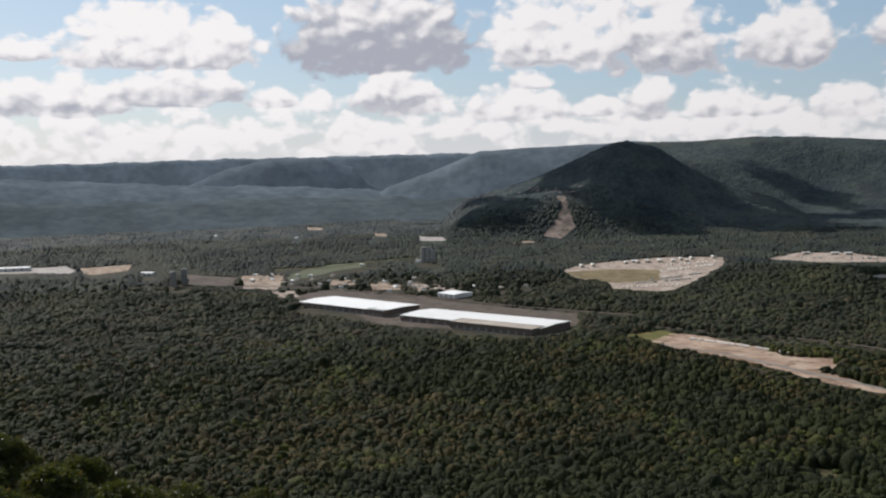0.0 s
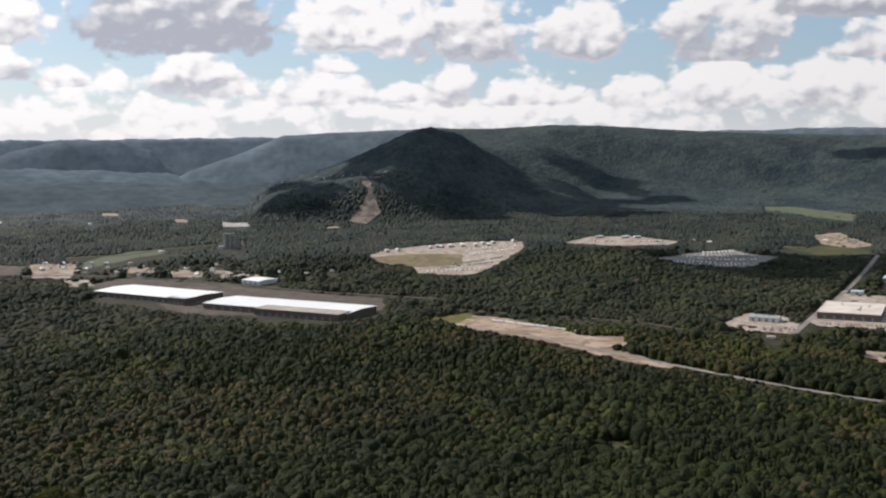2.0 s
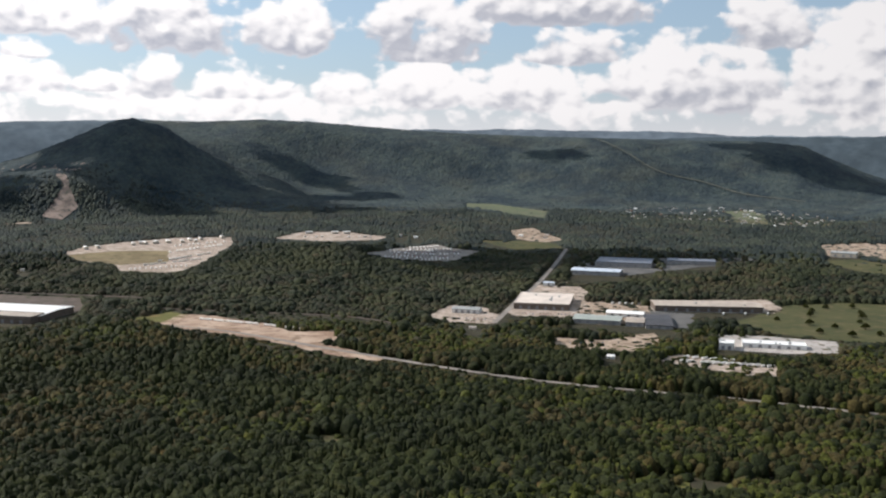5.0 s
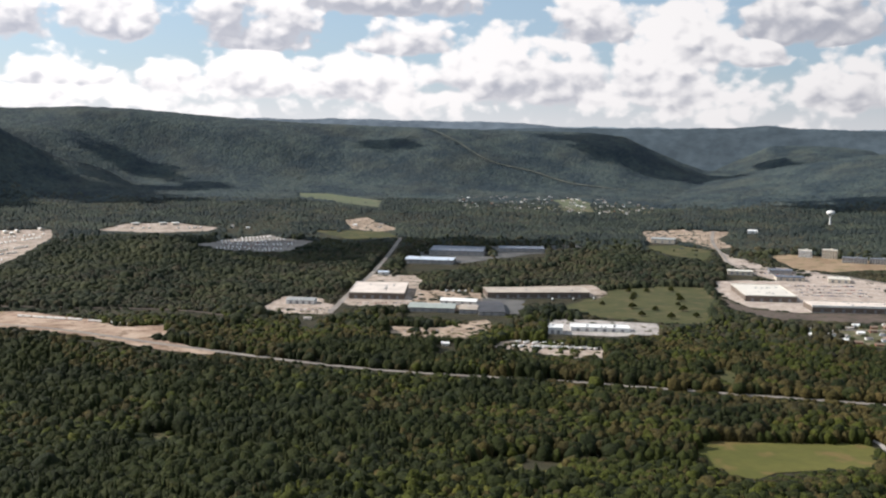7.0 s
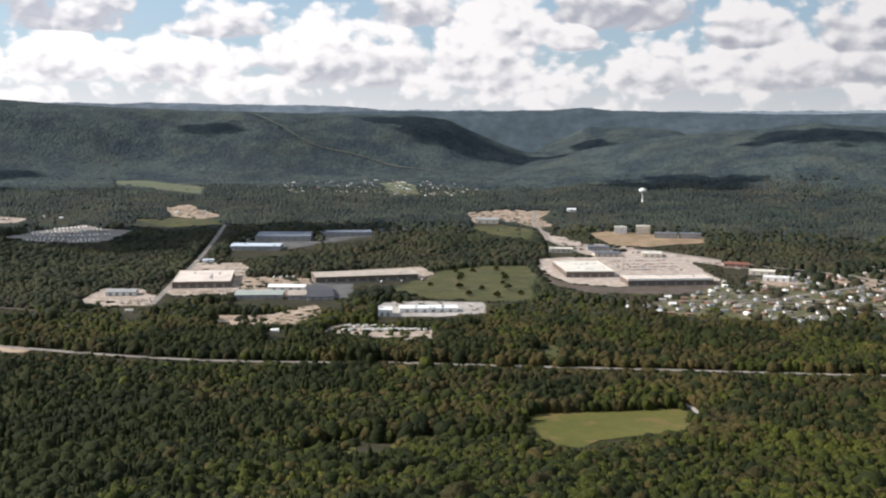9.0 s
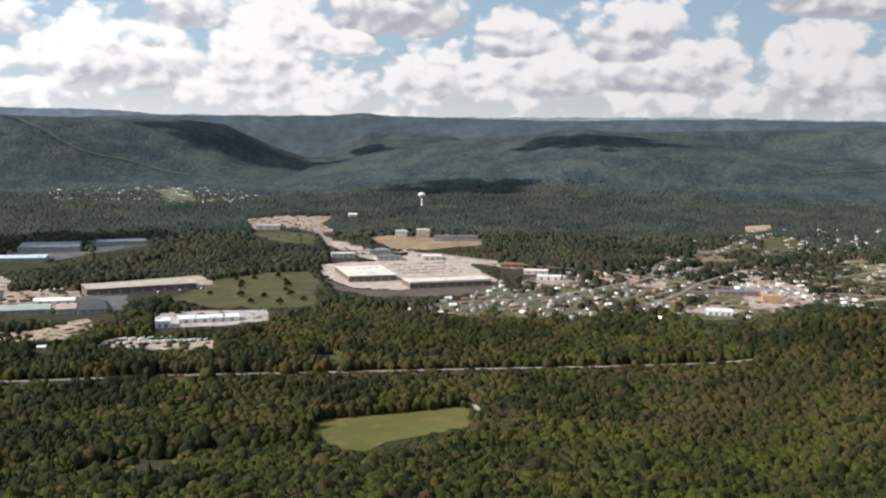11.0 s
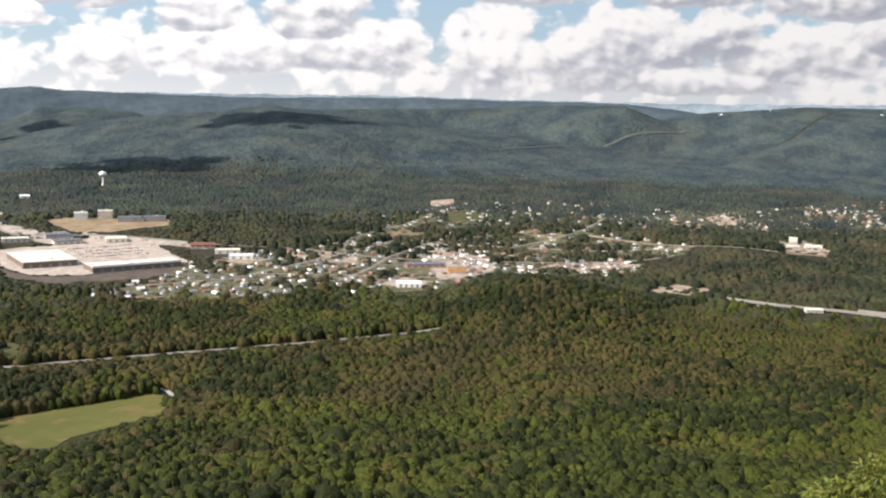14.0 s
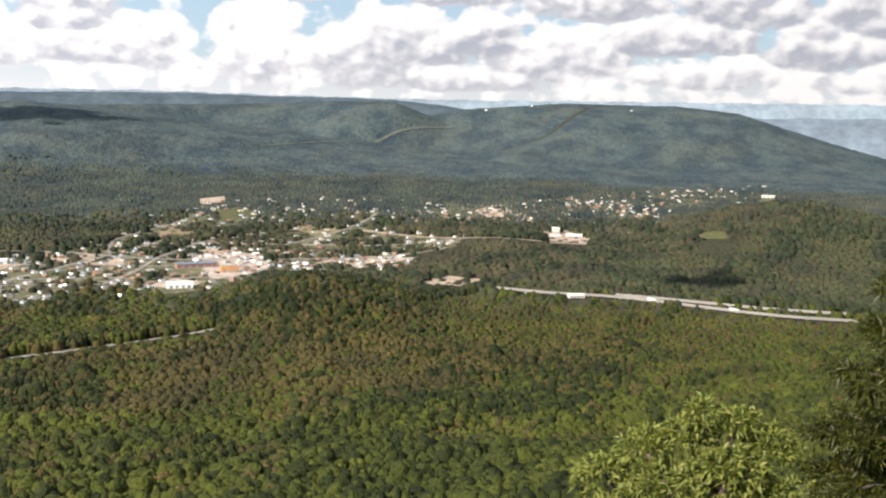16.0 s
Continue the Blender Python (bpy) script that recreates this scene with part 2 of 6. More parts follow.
def leaf_material(name, low, high, odd, grain, depth, fleck):
    """Crowns of one kind of tree: a tone for each tree, slow drifts between stands, clumps of leaves with relief."""
    def make(k, shader):
        p = place(k)
        pick = k.node("ShaderNodeNewGeometry").outputs["Random Per Island"]
        own = ramp(k, pick, (0.0, low), (0.88, high), (0.94, high), (1.0, odd))
        own = k.mix(1.0, own, k.mix(k.ramp01(k.noise(p, 0.012, 4.0, 0.55), 0.36, 0.62), (0.74, 0.78, 0.84), (1.20, 1.17, 1.04)), "MULTIPLY")
        fine = k.noise(p, grain, 3.0, 0.7)
        own = k.mix(1.0, own, k.mix(k.ramp01(fine, 0.36, 0.64, False), (1 - fleck,) * 3, (1 + fleck,) * 3), "MULTIPLY")
        k.put(shader.inputs["Base Color"], own)
        shader.inputs["Roughness"].default_value = 0.8
        shader.inputs["Specular IOR Level"].default_value = 0.12
        bump(k, shader, fine, 1.0, depth)
    return material(name, make)


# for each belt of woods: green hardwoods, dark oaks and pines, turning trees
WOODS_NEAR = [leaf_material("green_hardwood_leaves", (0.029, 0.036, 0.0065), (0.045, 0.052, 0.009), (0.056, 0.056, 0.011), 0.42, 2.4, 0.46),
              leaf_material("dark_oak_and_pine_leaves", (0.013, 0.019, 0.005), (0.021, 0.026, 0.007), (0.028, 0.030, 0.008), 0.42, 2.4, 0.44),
              leaf_material("turning_hardwood_leaves", (0.040, 0.035, 0.0115), (0.052, 0.042, 0.015), (0.064, 0.047, 0.017), 0.42, 2.4, 0.46)]
# same trees farther off: more haze painted into each set of leaf colours
WOODS_VALLEY_HAZED = [leaf_material("valley_hardwood_leaves", (0.028, 0.033, 0.017), (0.040, 0.044, 0.022), (0.048, 0.046, 0.024), 0.6, 1.5, 0.34),
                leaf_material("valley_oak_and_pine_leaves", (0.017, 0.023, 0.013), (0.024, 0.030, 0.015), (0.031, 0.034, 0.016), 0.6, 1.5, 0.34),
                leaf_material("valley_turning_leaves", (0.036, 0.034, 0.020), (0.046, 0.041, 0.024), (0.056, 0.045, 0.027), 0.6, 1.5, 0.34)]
WOODS_FAR_HAZED = [leaf_material("far_hardwood_leaves", (0.034, 0.043, 0.038), (0.043, 0.052, 0.043), (0.048, 0.052, 0.042), 0.3, 1.0, 0.24),
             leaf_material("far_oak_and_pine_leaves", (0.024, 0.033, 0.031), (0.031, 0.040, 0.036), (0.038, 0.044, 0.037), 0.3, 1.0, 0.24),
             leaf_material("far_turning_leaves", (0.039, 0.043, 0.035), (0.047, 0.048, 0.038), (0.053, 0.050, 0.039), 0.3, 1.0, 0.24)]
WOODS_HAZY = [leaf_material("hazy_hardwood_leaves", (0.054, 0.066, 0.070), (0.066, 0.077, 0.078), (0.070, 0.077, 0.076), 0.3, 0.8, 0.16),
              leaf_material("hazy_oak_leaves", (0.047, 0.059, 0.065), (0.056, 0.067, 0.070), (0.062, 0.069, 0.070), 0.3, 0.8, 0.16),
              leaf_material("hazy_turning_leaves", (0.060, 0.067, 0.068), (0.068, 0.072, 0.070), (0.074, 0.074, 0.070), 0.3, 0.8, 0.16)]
# ridge leaf colours with the blue of distance haze mixed in
RIDGE_HAZED_GREENS = ((0.0, (0.034, 0.049, 0.054)), (0.5, (0.042, 0.058, 0.064)), (1.0, (0.055, 0.069, 0.067)))


def canopy_material():
    """Woods so far off that single crowns merge: crown-sized relief and mottling, haze painted into the greens."""
    def make(k, shader):
        p = place(k)
        cells = k.node("ShaderNodeTexVoronoi")
        k.put(cells.inputs["Vector"], p)
        cells.inputs["Scale"].default_value = 0.105
        tone = k.node("ShaderNodeSeparateColor")
        k.put(tone.inputs[0], cells.outputs["Color"])
        c = ramp(k, tone.outputs[0], *RIDGE_HAZED_GREENS)
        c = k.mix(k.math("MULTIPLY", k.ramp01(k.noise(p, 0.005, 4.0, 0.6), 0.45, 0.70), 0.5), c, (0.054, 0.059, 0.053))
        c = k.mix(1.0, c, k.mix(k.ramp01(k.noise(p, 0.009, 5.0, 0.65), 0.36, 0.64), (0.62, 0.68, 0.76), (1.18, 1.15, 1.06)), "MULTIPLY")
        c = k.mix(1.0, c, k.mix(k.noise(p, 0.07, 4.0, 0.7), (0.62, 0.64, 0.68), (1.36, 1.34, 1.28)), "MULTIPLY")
        k.put(shader.inputs["Base Color"], c)
        shader.inputs["Roughness"].default_value = 0.9
        shader.inputs["Specular IOR Level"].default_value = 0.1
        dome = k.math("SUBTRACT", k.math("MULTIPLY", k.noise(p, 0.05, 3.0, 0.6), 0.8), k.math("MULTIPLY", cells.outputs["Distance"], 0.9))
        bump(k, shader, dome, 0.8, 2.6)
    return material("far_canopy", make)


CANOPY = canopy_material()


def rock_soil(name, low, high, size, rough=0.95, relief=0.3, streak=None):
    def make(k, shader):
        p = place(k)
        broad, fine = k.noise(p, size, 4.0, 0.6), k.noise(p, size * 9, 5.0, 0.65)
        c = k.mix(k.ramp01(broad, 0.32, 0.68), low, high)
        if streak:
            c = k.mix(k.math("MULTIPLY", k.ramp01(k.noise(p, size * 2.7, 3.0, 0.5), 0.52, 0.68), 0.8), c, streak)
        c = k.mix(1.0, c, k.mix(fine, (0.72, 0.72, 0.73), (1.22, 1.22, 1.2)), "MULTIPLY")
        k.put(shader.inputs["Base Color"], c)
        shader.inputs["Roughness"].default_value = rough
        shader.inputs["Specular IOR Level"].default_value = 0.25
        bump(k, shader, fine, 0.5, relief)
    return material(name, make)


FLOOR = rock_soil("forest_floor", (0.022, 0.021, 0.010), (0.036, 0.033, 0.016), 0.03, relief=2.0, streak=(0.045, 0.034, 0.018))
GRASS = rock_soil("mown_grass", (0.078, 0.080, 0.016), (0.108, 0.103, 0.024), 0.014, relief=0.1, streak=(0.155, 0.105, 0.040))
# grass for far ground, haze painted into its green
PADDOCK = rock_soil("hazy_green_paddock", (0.080, 0.098, 0.056), (0.105, 0.118, 0.068), 0.014, relief=0.1, streak=(0.13, 0.12, 0.08))
MEADOW = rock_soil("rough_meadow", (0.044, 0.050, 0.017), (0.070, 0.069, 0.025), 0.02, relief=0.4, streak=(0.105, 0.085, 0.042))
LAWN = rock_soil("town_lawn", (0.055, 0.062, 0.026), (0.105, 0.098, 0.050), 0.03, relief=0.2, streak=(0.24, 0.185, 0.135))
GRAVEL = rock_soil("crushed_gravel", (0.26, 0.205, 0.165), (0.44, 0.37, 0.315), 0.05, relief=0.2, streak=(0.15, 0.115, 0.08))
SAND = rock_soil("bare_clay", (0.22, 0.16, 0.115), (0.40, 0.315, 0.245), 0.05, relief=0.4, streak=(0.105, 0.085, 0.050))
PARKING = rock_soil("bleached_car_park", (0.32, 0.262, 0.222), (0.46, 0.39, 0.335), 0.06, relief=0.1, streak=(0.22, 0.185, 0.165))
QUARRY = rock_soil("quarry_face", (0.10, 0.080, 0.070), (0.25, 0.195, 0.165), 0.03, relief=1.5, streak=(0.06, 0.062, 0.05))
CLAY = rock_soil("red_clay", (0.20, 0.135, 0.085), (0.29, 0.21, 0.135), 0.02, relief=0.4, streak=(0.12, 0.115, 0.05))
BROWN = rock_soil("brown_bank", (0.070, 0.054, 0.045), (0.115, 0.088, 0.072), 0.03, relief=0.6, streak=(0.046, 0.048, 0.028))
CONCRETE = rock_soil("pale_concrete", (0.30, 0.275, 0.255), (0.42, 0.39, 0.36), 0.04, 0.85, 0.03, streak=(0.20, 0.185, 0.17))
ASPHALT = rock_soil("worn_asphalt", (0.075, 0.075, 0.075), (0.12, 0.117, 0.113), 0.03, 0.85, 0.02)
EARTH = rock_soil("fresh_earth", (0.25, 0.165, 0.115), (0.44, 0.335, 0.255), 0.028, relief=0.5, streak=(0.15, 0.095, 0.062))
DRY = rock_soil("dry_grass", (0.13, 0.10, 0.052), (0.21, 0.165, 0.09), 0.03, relief=0.3, streak=(0.085, 0.080, 0.036))
# grassy track on the far ridges, greyed with painted haze
TRACK = rock_soil("grassy_track", (0.070, 0.078, 0.066), (0.105, 0.110, 0.092), 0.03, relief=0.3)
ROADWAY = rock_soil("road_surface", (0.18, 0.16, 0.142), (0.26, 0.235, 0.21), 0.02, 0.8, 0.02)


def paint(name, colour, rough=0.6, stain=0.25, metal=0.0, size=0.12):
    def make(k, shader):
        p = k.node("ShaderNodeTexCoord").outputs["Object"]
        wear = k.noise(p, size, 5.0, 0.65)
        lot = k.node("ShaderNodeObjectInfo").outputs["Random"]
        dim = tuple(v * (1 - stain) for v in colour)
        c = k.mix(k.ramp01(wear, 0.35, 0.7), colour, dim)
        c = k.mix(1.0, c, k.mix(lot, (0.88, 0.88, 0.88), (1.06, 1.06, 1.06)), "MULTIPLY")
        k.put(shader.inputs["Base Color"], c)
        k.put(shader.inputs["Roughness"], k.math("MULTIPLY_ADD", wear, 0.25, rough - 0.12))
        shader.inputs["Metallic"].default_value = metal
    return material(name, make)


ROOF_WHITE = paint("white_roof_membrane", (0.82, 0.82, 0.80), 0.45, 0.08, size=0.05)
ROOF_CREAM = paint("cream_roof_membrane", (0.68, 0.64, 0.56), 0.6, 0.15, size=0.05)
ROOF_SHELL = paint("weathered_cream_roof", (0.64, 0.56, 0.49), 0.7, 0.25, size=0.05)
ROOF_TAN = paint("tan_roof", (0.42, 0.36, 0.30), 0.7, 0.25, size=0.05)
ROOF_GREY = paint("grey_metal_roof", (0.36, 0.37, 0.36), 0.45, 0.25)
ROOF_GREEN = paint("grey_green_roof", (0.30, 0.33, 0.30), 0.5, 0.2)
ROOF_BLUE = paint("pale_blue_roof", (0.52, 0.58, 0.66), 0.4, 0.15)
ROOF_SLATE = paint("slate_blue_roof", (0.14, 0.16, 0.20), 0.6, 0.25)
ROOF_BLACK = paint("black_roof", (0.045, 0.045, 0.05), 0.6, 0.2)
ROOF_RED = paint("red_brown_shingle", (0.22, 0.09, 0.06), 0.85, 0.3)
SHINGLE = paint("grey_shingle", (0.20, 0.19, 0.18), 0.85, 0.3)
SHINGLE_BROWN = paint("brown_shingle", (0.22, 0.16, 0.12), 0.85, 0.3)
SHINGLE_PALE = paint("pale_shingle", (0.37, 0.34, 0.31), 0.8, 0.2)
WALL_WHITE = paint("white_cladding", (0.76, 0.75, 0.72), 0.6, 0.12)
WALL_CREAM = paint("cream_stucco", (0.62, 0.55, 0.44), 0.8, 0.2)
WALL_GREY = paint("grey_cladding", (0.34, 0.33, 0.32), 0.65, 0.2)
WALL_BROWN = paint("brown_cladding", (0.15, 0.115, 0.09), 0.7, 0.25)
WALL_BRICK = paint("red_brick", (0.30, 0.14, 0.09), 0.9, 0.3)
WALL_ORANGE = paint("orange_brick", (0.50, 0.26, 0.10), 0.85, 0.2)
WALL_BLUE = paint("pale_blue_siding", (0.46, 0.52, 0.58), 0.7, 0.15)
DARK_GLASS = paint("dark_glass", (0.03, 0.035, 0.045), 0.15, 0.1)
DOOR_GREY = paint("dock_door", (0.24, 0.24, 0.25), 0.5, 0.2)
CONC = paint("silo_concrete", (0.40, 0.38, 0.35), 0.9, 0.3)
STEEL = paint("galvanised_steel", (0.42, 0.43, 0.44), 0.4, 0.2, 0.7)
RUBBER = paint("tyre_rubber", (0.02, 0.02, 0.02), 0.9, 0.1)
BARK = paint("bark", (0.10, 0.075, 0.055), 0.95, 0.5, size=2.5)
CAR_PAINTS = [paint("car_paint_" + n, c, 0.3, 0.05) for n, c in (("white", (0.75, 0.75, 0.74)), ("silver", (0.45, 0.46, 0.48)), ("dark", (0.05, 0.055, 0.065)), ("red", (0.35, 0.03, 0.03)), ("blue", (0.06, 0.10, 0.25)))]

# ---------------------------------------------------------------- building blocks
class Shape:
    """Corners and faces of one mesh."""

    def __init__(self):
        self.v, self.f = [], []

    def add(self, verts, faces):
        n = len(self.v)
        self.v += [tuple(p) for p in verts]
        self.f += [tuple(i + n for i in q) for q in faces]
        return self

    def box(self, x, y, z, sx, sy, sz):
        """A box that stands on z, centred at x, y."""
        a, b = sx / 2, sy / 2
        return self.add([(x - a, y - b, z), (x + a, y - b, z), (x + a, y + b, z), (x - a, y + b, z), (x - a, y - b, z + sz), (x + a, y - b, z + sz), (x + a, y + b, z + sz), (x - a, y + b, z + sz)],
                        [(0, 3, 2, 1), (4, 5, 6, 7), (0, 1, 5, 4), (1, 2, 6, 5), (2, 3, 7, 6), (3, 0, 4, 7)])

    def gable(self, x, y, z, sx, sy, rise, over=0.5, thick=0.35):
        """A pitched roof slab whose ridge runs along x."""
        a, b = sx / 2 + over, sy / 2 + over
        lo = -rise * over / (sy / 2)
        rows = [(-b, lo), (0, rise), (b, lo)]
        pts = [(x + s * a, y + q, z + h + t) for t in (0, thick) for s in (-1, 1) for q, h in rows]
        return self.add(pts, [(6, 9, 10, 7), (7, 10, 11, 8), (0, 1, 4, 3), (1, 2, 5, 4), (0, 3, 9, 6), (2, 8, 11, 5), (0, 6, 7, 1), (1, 7, 8, 2), (3, 4, 10, 9), (4, 5, 11, 10)])

    def lathe(self, x, y, profile, n=16):
        """A turned form from (radius, height) pairs, closed at both ends."""
        pts = [(x + r * math.cos(2 * math.pi * i / n), y + r * math.sin(2 * math.pi * i / n), z) for r, z in profile for i in range(n)]
        faces = [(j * n + i, j * n + (i + 1) % n, (j + 1) * n + (i + 1) % n, (j + 1) * n + i) for j in range(len(profile) - 1) for i in range(n)]
        faces += [tuple(range(n))[::-1], tuple((len(profile) - 1) * n + i for i in range(n))]
        return self.add(pts, faces)

    def tube(self, points, radii, n=7):
        """A tapering round limb along points."""
        pts, faces = [], []
        for i, (p, r) in enumerate(zip(points, radii)):
            p = Vector(p)
            d = (Vector(points[min(i + 1, len(points) - 1)]) - Vector(points[max(i - 1, 0)])).normalized()
            a = d.cross(Vector((0.31, 0.2, 0.93))).normalized()
            b = d.cross(a)
            pts += [p + (a * math.cos(2 * math.pi * j / n) + b * math.sin(2 * math.pi * j / n)) * r for j in range(n)]
        for i in range(len(points) - 1):
            faces += [(i * n + j, i * n + (j + 1) % n, (i + 1) * n + (j + 1) % n, (i + 1) * n + j) for j in range(n)]
        return self.add(pts, faces + [tuple(range(n))[::-1], tuple((len(points) - 1) * n + j for j in range(n))])

    def mesh(self, name, mat, smooth=False):
        me = bpy.data.meshes.new(name)
        me.from_pydata(self.v, [], self.f)
        me.materials.append(mat)
        if smooth:
            me.polygons.foreach_set("use_smooth", [True] * len(me.polygons))
        return me


def part(name, shape, mat, parent, label="", smooth=False):
    ob = new(name, shape.mesh(name, mat, smooth))
    ob.parent = parent
    return tagged(ob, label)


def thing(name, label, category, x, y, rot=0.0, z=None, group="", kind=""):
    """An empty at the thing's base, on the ground."""
    ob = new(name)
    ob.matrix_basis = pose(x, y, height_at(x, y) if z is None else z, 0, 0, rot)
    return tagged(ob, label, category, group, kind)


CLEAR = []  # (outline, share of trees that stay) where the woods are open


def inside(px, py, outline):
    """Which of the points lie in the outline."""
    hit = np.zeros(len(px), bool)
    x0, y0 = outline[-1]
    for x1, y1 in outline:
        cross = (y0 > py) != (y1 > py)
        if y1 != y0:
            hit ^= cross & (px < (x1 - x0) * (py - y0) / (y1 - y0) + x0)
        x0, y0 = x1, y1
    return hit


def clear_rect(x, y, w, d, rot, margin=5.0, keep=0.0):
    c, s = math.cos(radians(rot)), math.sin(radians(rot))
    a, b = w / 2 + margin, d / 2 + margin
    for near in (1.0, 0.982, 0.968):
        CLEAR.append(([((x + c * u - s * v) * near, (y + s * u + c * v) * near) for u, v in ((-a, -b), (a, -b), (a, b), (-a, b))], keep))


def grow(outline, step):
    """More corners along the outline, nudged so that no edge is ruled straight."""
    rich = []
    for (x0, y0), (x1, y1) in zip(outline, outline[1:] + outline[:1]):
        n = max(1, int(math.hypot(x1 - x0, y1 - y0) / step))
        for i in range(n):
            x, y = x0 + (x1 - x0) * i / n, y0 + (y1 - y0) * i / n
            k = noise.noise_vector((x / 37, y / 37, 3.1)) * step * 0.35
            rich.append((x + k.x, y + k.y))
    return rich


def ground_patch(name, label, outline, mat, lift=0.5, keep=0.0, step=25.0):
    """A piece of open ground, draped on the land."""
    rich = grow(outline, step)
    bm = bmesh.new()
    face = bm.faces.new([bm.verts.new((x, y, 0)) for x, y in rich])
    bmesh.ops.triangulate(bm, faces=[face])
    for _ in range(2):
        long = [e for e in bm.edges if e.calc_length() > 45]
        if long:
            bmesh.ops.subdivide_edges(bm, edges=long, cuts=1)
            bmesh.ops.triangulate(bm, faces=bm.faces[:])
    xs, ys = np.array([v.co.x for v in bm.verts]), np.array([v.co.y for v in bm.verts])
    for v, z in zip(bm.verts, height(xs, ys)):
        v.co.z = z + lift
    bmesh.ops.recalc_face_normals(bm, faces=bm.faces[:])
    if bm.faces and sum(f.normal.z for f in bm.faces) < 0:
        bmesh.ops.reverse_faces(bm, faces=bm.faces[:])
    me = bpy.data.meshes.new(name)
    bm.to_mesh(me)
    bm.free()
    me.materials.append(mat)
    CLEAR.append((list(outline), keep))
    return tagged(new(name, me), label, name.replace("_", " "), kind="structure")


def smooth_line(points, step):
    """Points along a smooth line through the given ones."""
    out, p = [], [Vector(q) for q in points]
    for i in range(len(p) - 1):
        a, b, c, d = p[max(i - 1, 0)], p[i], p[i + 1], p[min(i + 2, len(p) - 1)]
        n = max(2, int((c - b).length / step))
        for j in range(n):
            t = j / n
            out.append(0.5 * ((2 * b) + (c - a) * t + (2 * a - 5 * b + 4 * c - d) * t * t + (3 * b - a - 3 * c + d) * t ** 3))
    return out + [p[-1]]


def road_strip(name, label, points, width, mat, lift=0.7, margin=4.0, shoulder=None):
    line = smooth_line(points, 20.0)
    s, edge = Shape(), []
    for i, q in enumerate(line):
        d = (line[min(i + 1, len(line) - 1)] - line[max(i - 1, 0)]).normalized()
        side = Vector((-d.y, d.x))
        edge.append((q + side * width / 2, q - side * width / 2, q + side * (width / 2 + margin), q - side * (width / 2 + margin)))
    xy = np.array([(p.x, p.y) for e in edge for p in e[:2]])
    z = height(xy[:, 0], xy[:, 1]) + lift
    s.add([(x, y, h) for (x, y), h in zip(xy, z)] + [(x, y, h - lift - 1) for (x, y), h in zip(xy, z)],
          [(2 * i + 1, 2 * i + 3, 2 * i + 2, 2 * i) for i in range(len(edge) - 1)])
    ob = tagged(new(name, s.mesh(name, mat)), label, "road", kind="structure")
    for near in (1.0, 0.985, 0.970, 0.956):
        CLEAR.append(([(e[2].x * near, e[2].y * near) for e in edge] + [(e[3].x * near, e[3].y * near) for e in reversed(edge)], 0.0 if near == 1.0 else 0.42))
    return ob

# ---------------------------------------------------------------- the land itself
def fill(ob, verts, faces, mat, smooth=True):
    """Fast mesh from arrays of corners and equal-sided faces."""
    me, n = ob.data, faces.shape[1]
    me.vertices.add(len(verts))
    me.vertices.foreach_set("co", verts.astype(np.float32).ravel())
    me.loops.add(faces.size)
    me.loops.foreach_set("vertex_index", faces.astype(np.int32).ravel())
    me.polygons.add(len(faces))
    me.polygons.foreach_set("loop_start", np.arange(0, faces.size, n, dtype=np.int32))
    me.polygons.foreach_set("use_smooth", np.full(len(faces), smooth))
    me.materials.append(mat)
    me.update(calc_edges=True)


def build_ground():
    az = np.concatenate([np.arange(AZ0, AZ1, 0.36), np.arange(AZ1, AZ0 + 360, 4.0)])
    r = np.concatenate([[0.001, 0.5, 2, 3, 4, 5, 6.5, 8, 9.5, 11, 13, 16, 22, 30], np.geomspace(40, 900, 46)[:-1], np.arange(900, 4970, 30.0)])
    A, R = np.meshgrid(np.radians(az), r)
    X, Y = R * np.sin(A) + 0.23 * (R < 0.4), R * np.cos(A)
    Z = height(X, Y)
    nr, na = A.shape
    i = np.arange(nr * na).reshape(nr, na)
    j = np.roll(i, -1, axis=1)
    quads = np.stack([i[:-1], j[:-1], j[1:], i[1:]], -1).reshape(-1, 4)
    fill(tagged(new("ground", bpy.data.meshes.new("ground")), "wooded valley floor and hills under the overlook", "ground", kind="structure"), np.stack([X, Y, Z], -1).reshape(-1, 3), quads, FLOOR)
    me = scene.objects["ground"].data
    # far ground takes the same haze-tinted canopy colours
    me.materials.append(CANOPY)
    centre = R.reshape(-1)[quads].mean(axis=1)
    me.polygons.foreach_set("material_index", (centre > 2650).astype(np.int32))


build_ground()


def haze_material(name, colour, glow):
    """Far hills behind the valley: lit haze painted into their colour and given off as a glow."""
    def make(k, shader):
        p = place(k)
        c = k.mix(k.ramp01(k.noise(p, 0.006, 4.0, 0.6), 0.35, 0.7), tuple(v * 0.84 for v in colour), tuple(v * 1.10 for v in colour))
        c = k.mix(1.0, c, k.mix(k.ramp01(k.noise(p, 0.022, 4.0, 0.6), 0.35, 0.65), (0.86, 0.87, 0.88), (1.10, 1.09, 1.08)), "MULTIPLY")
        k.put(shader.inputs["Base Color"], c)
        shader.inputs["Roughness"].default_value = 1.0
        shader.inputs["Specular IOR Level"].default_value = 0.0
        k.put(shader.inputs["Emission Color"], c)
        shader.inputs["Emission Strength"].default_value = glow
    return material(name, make)


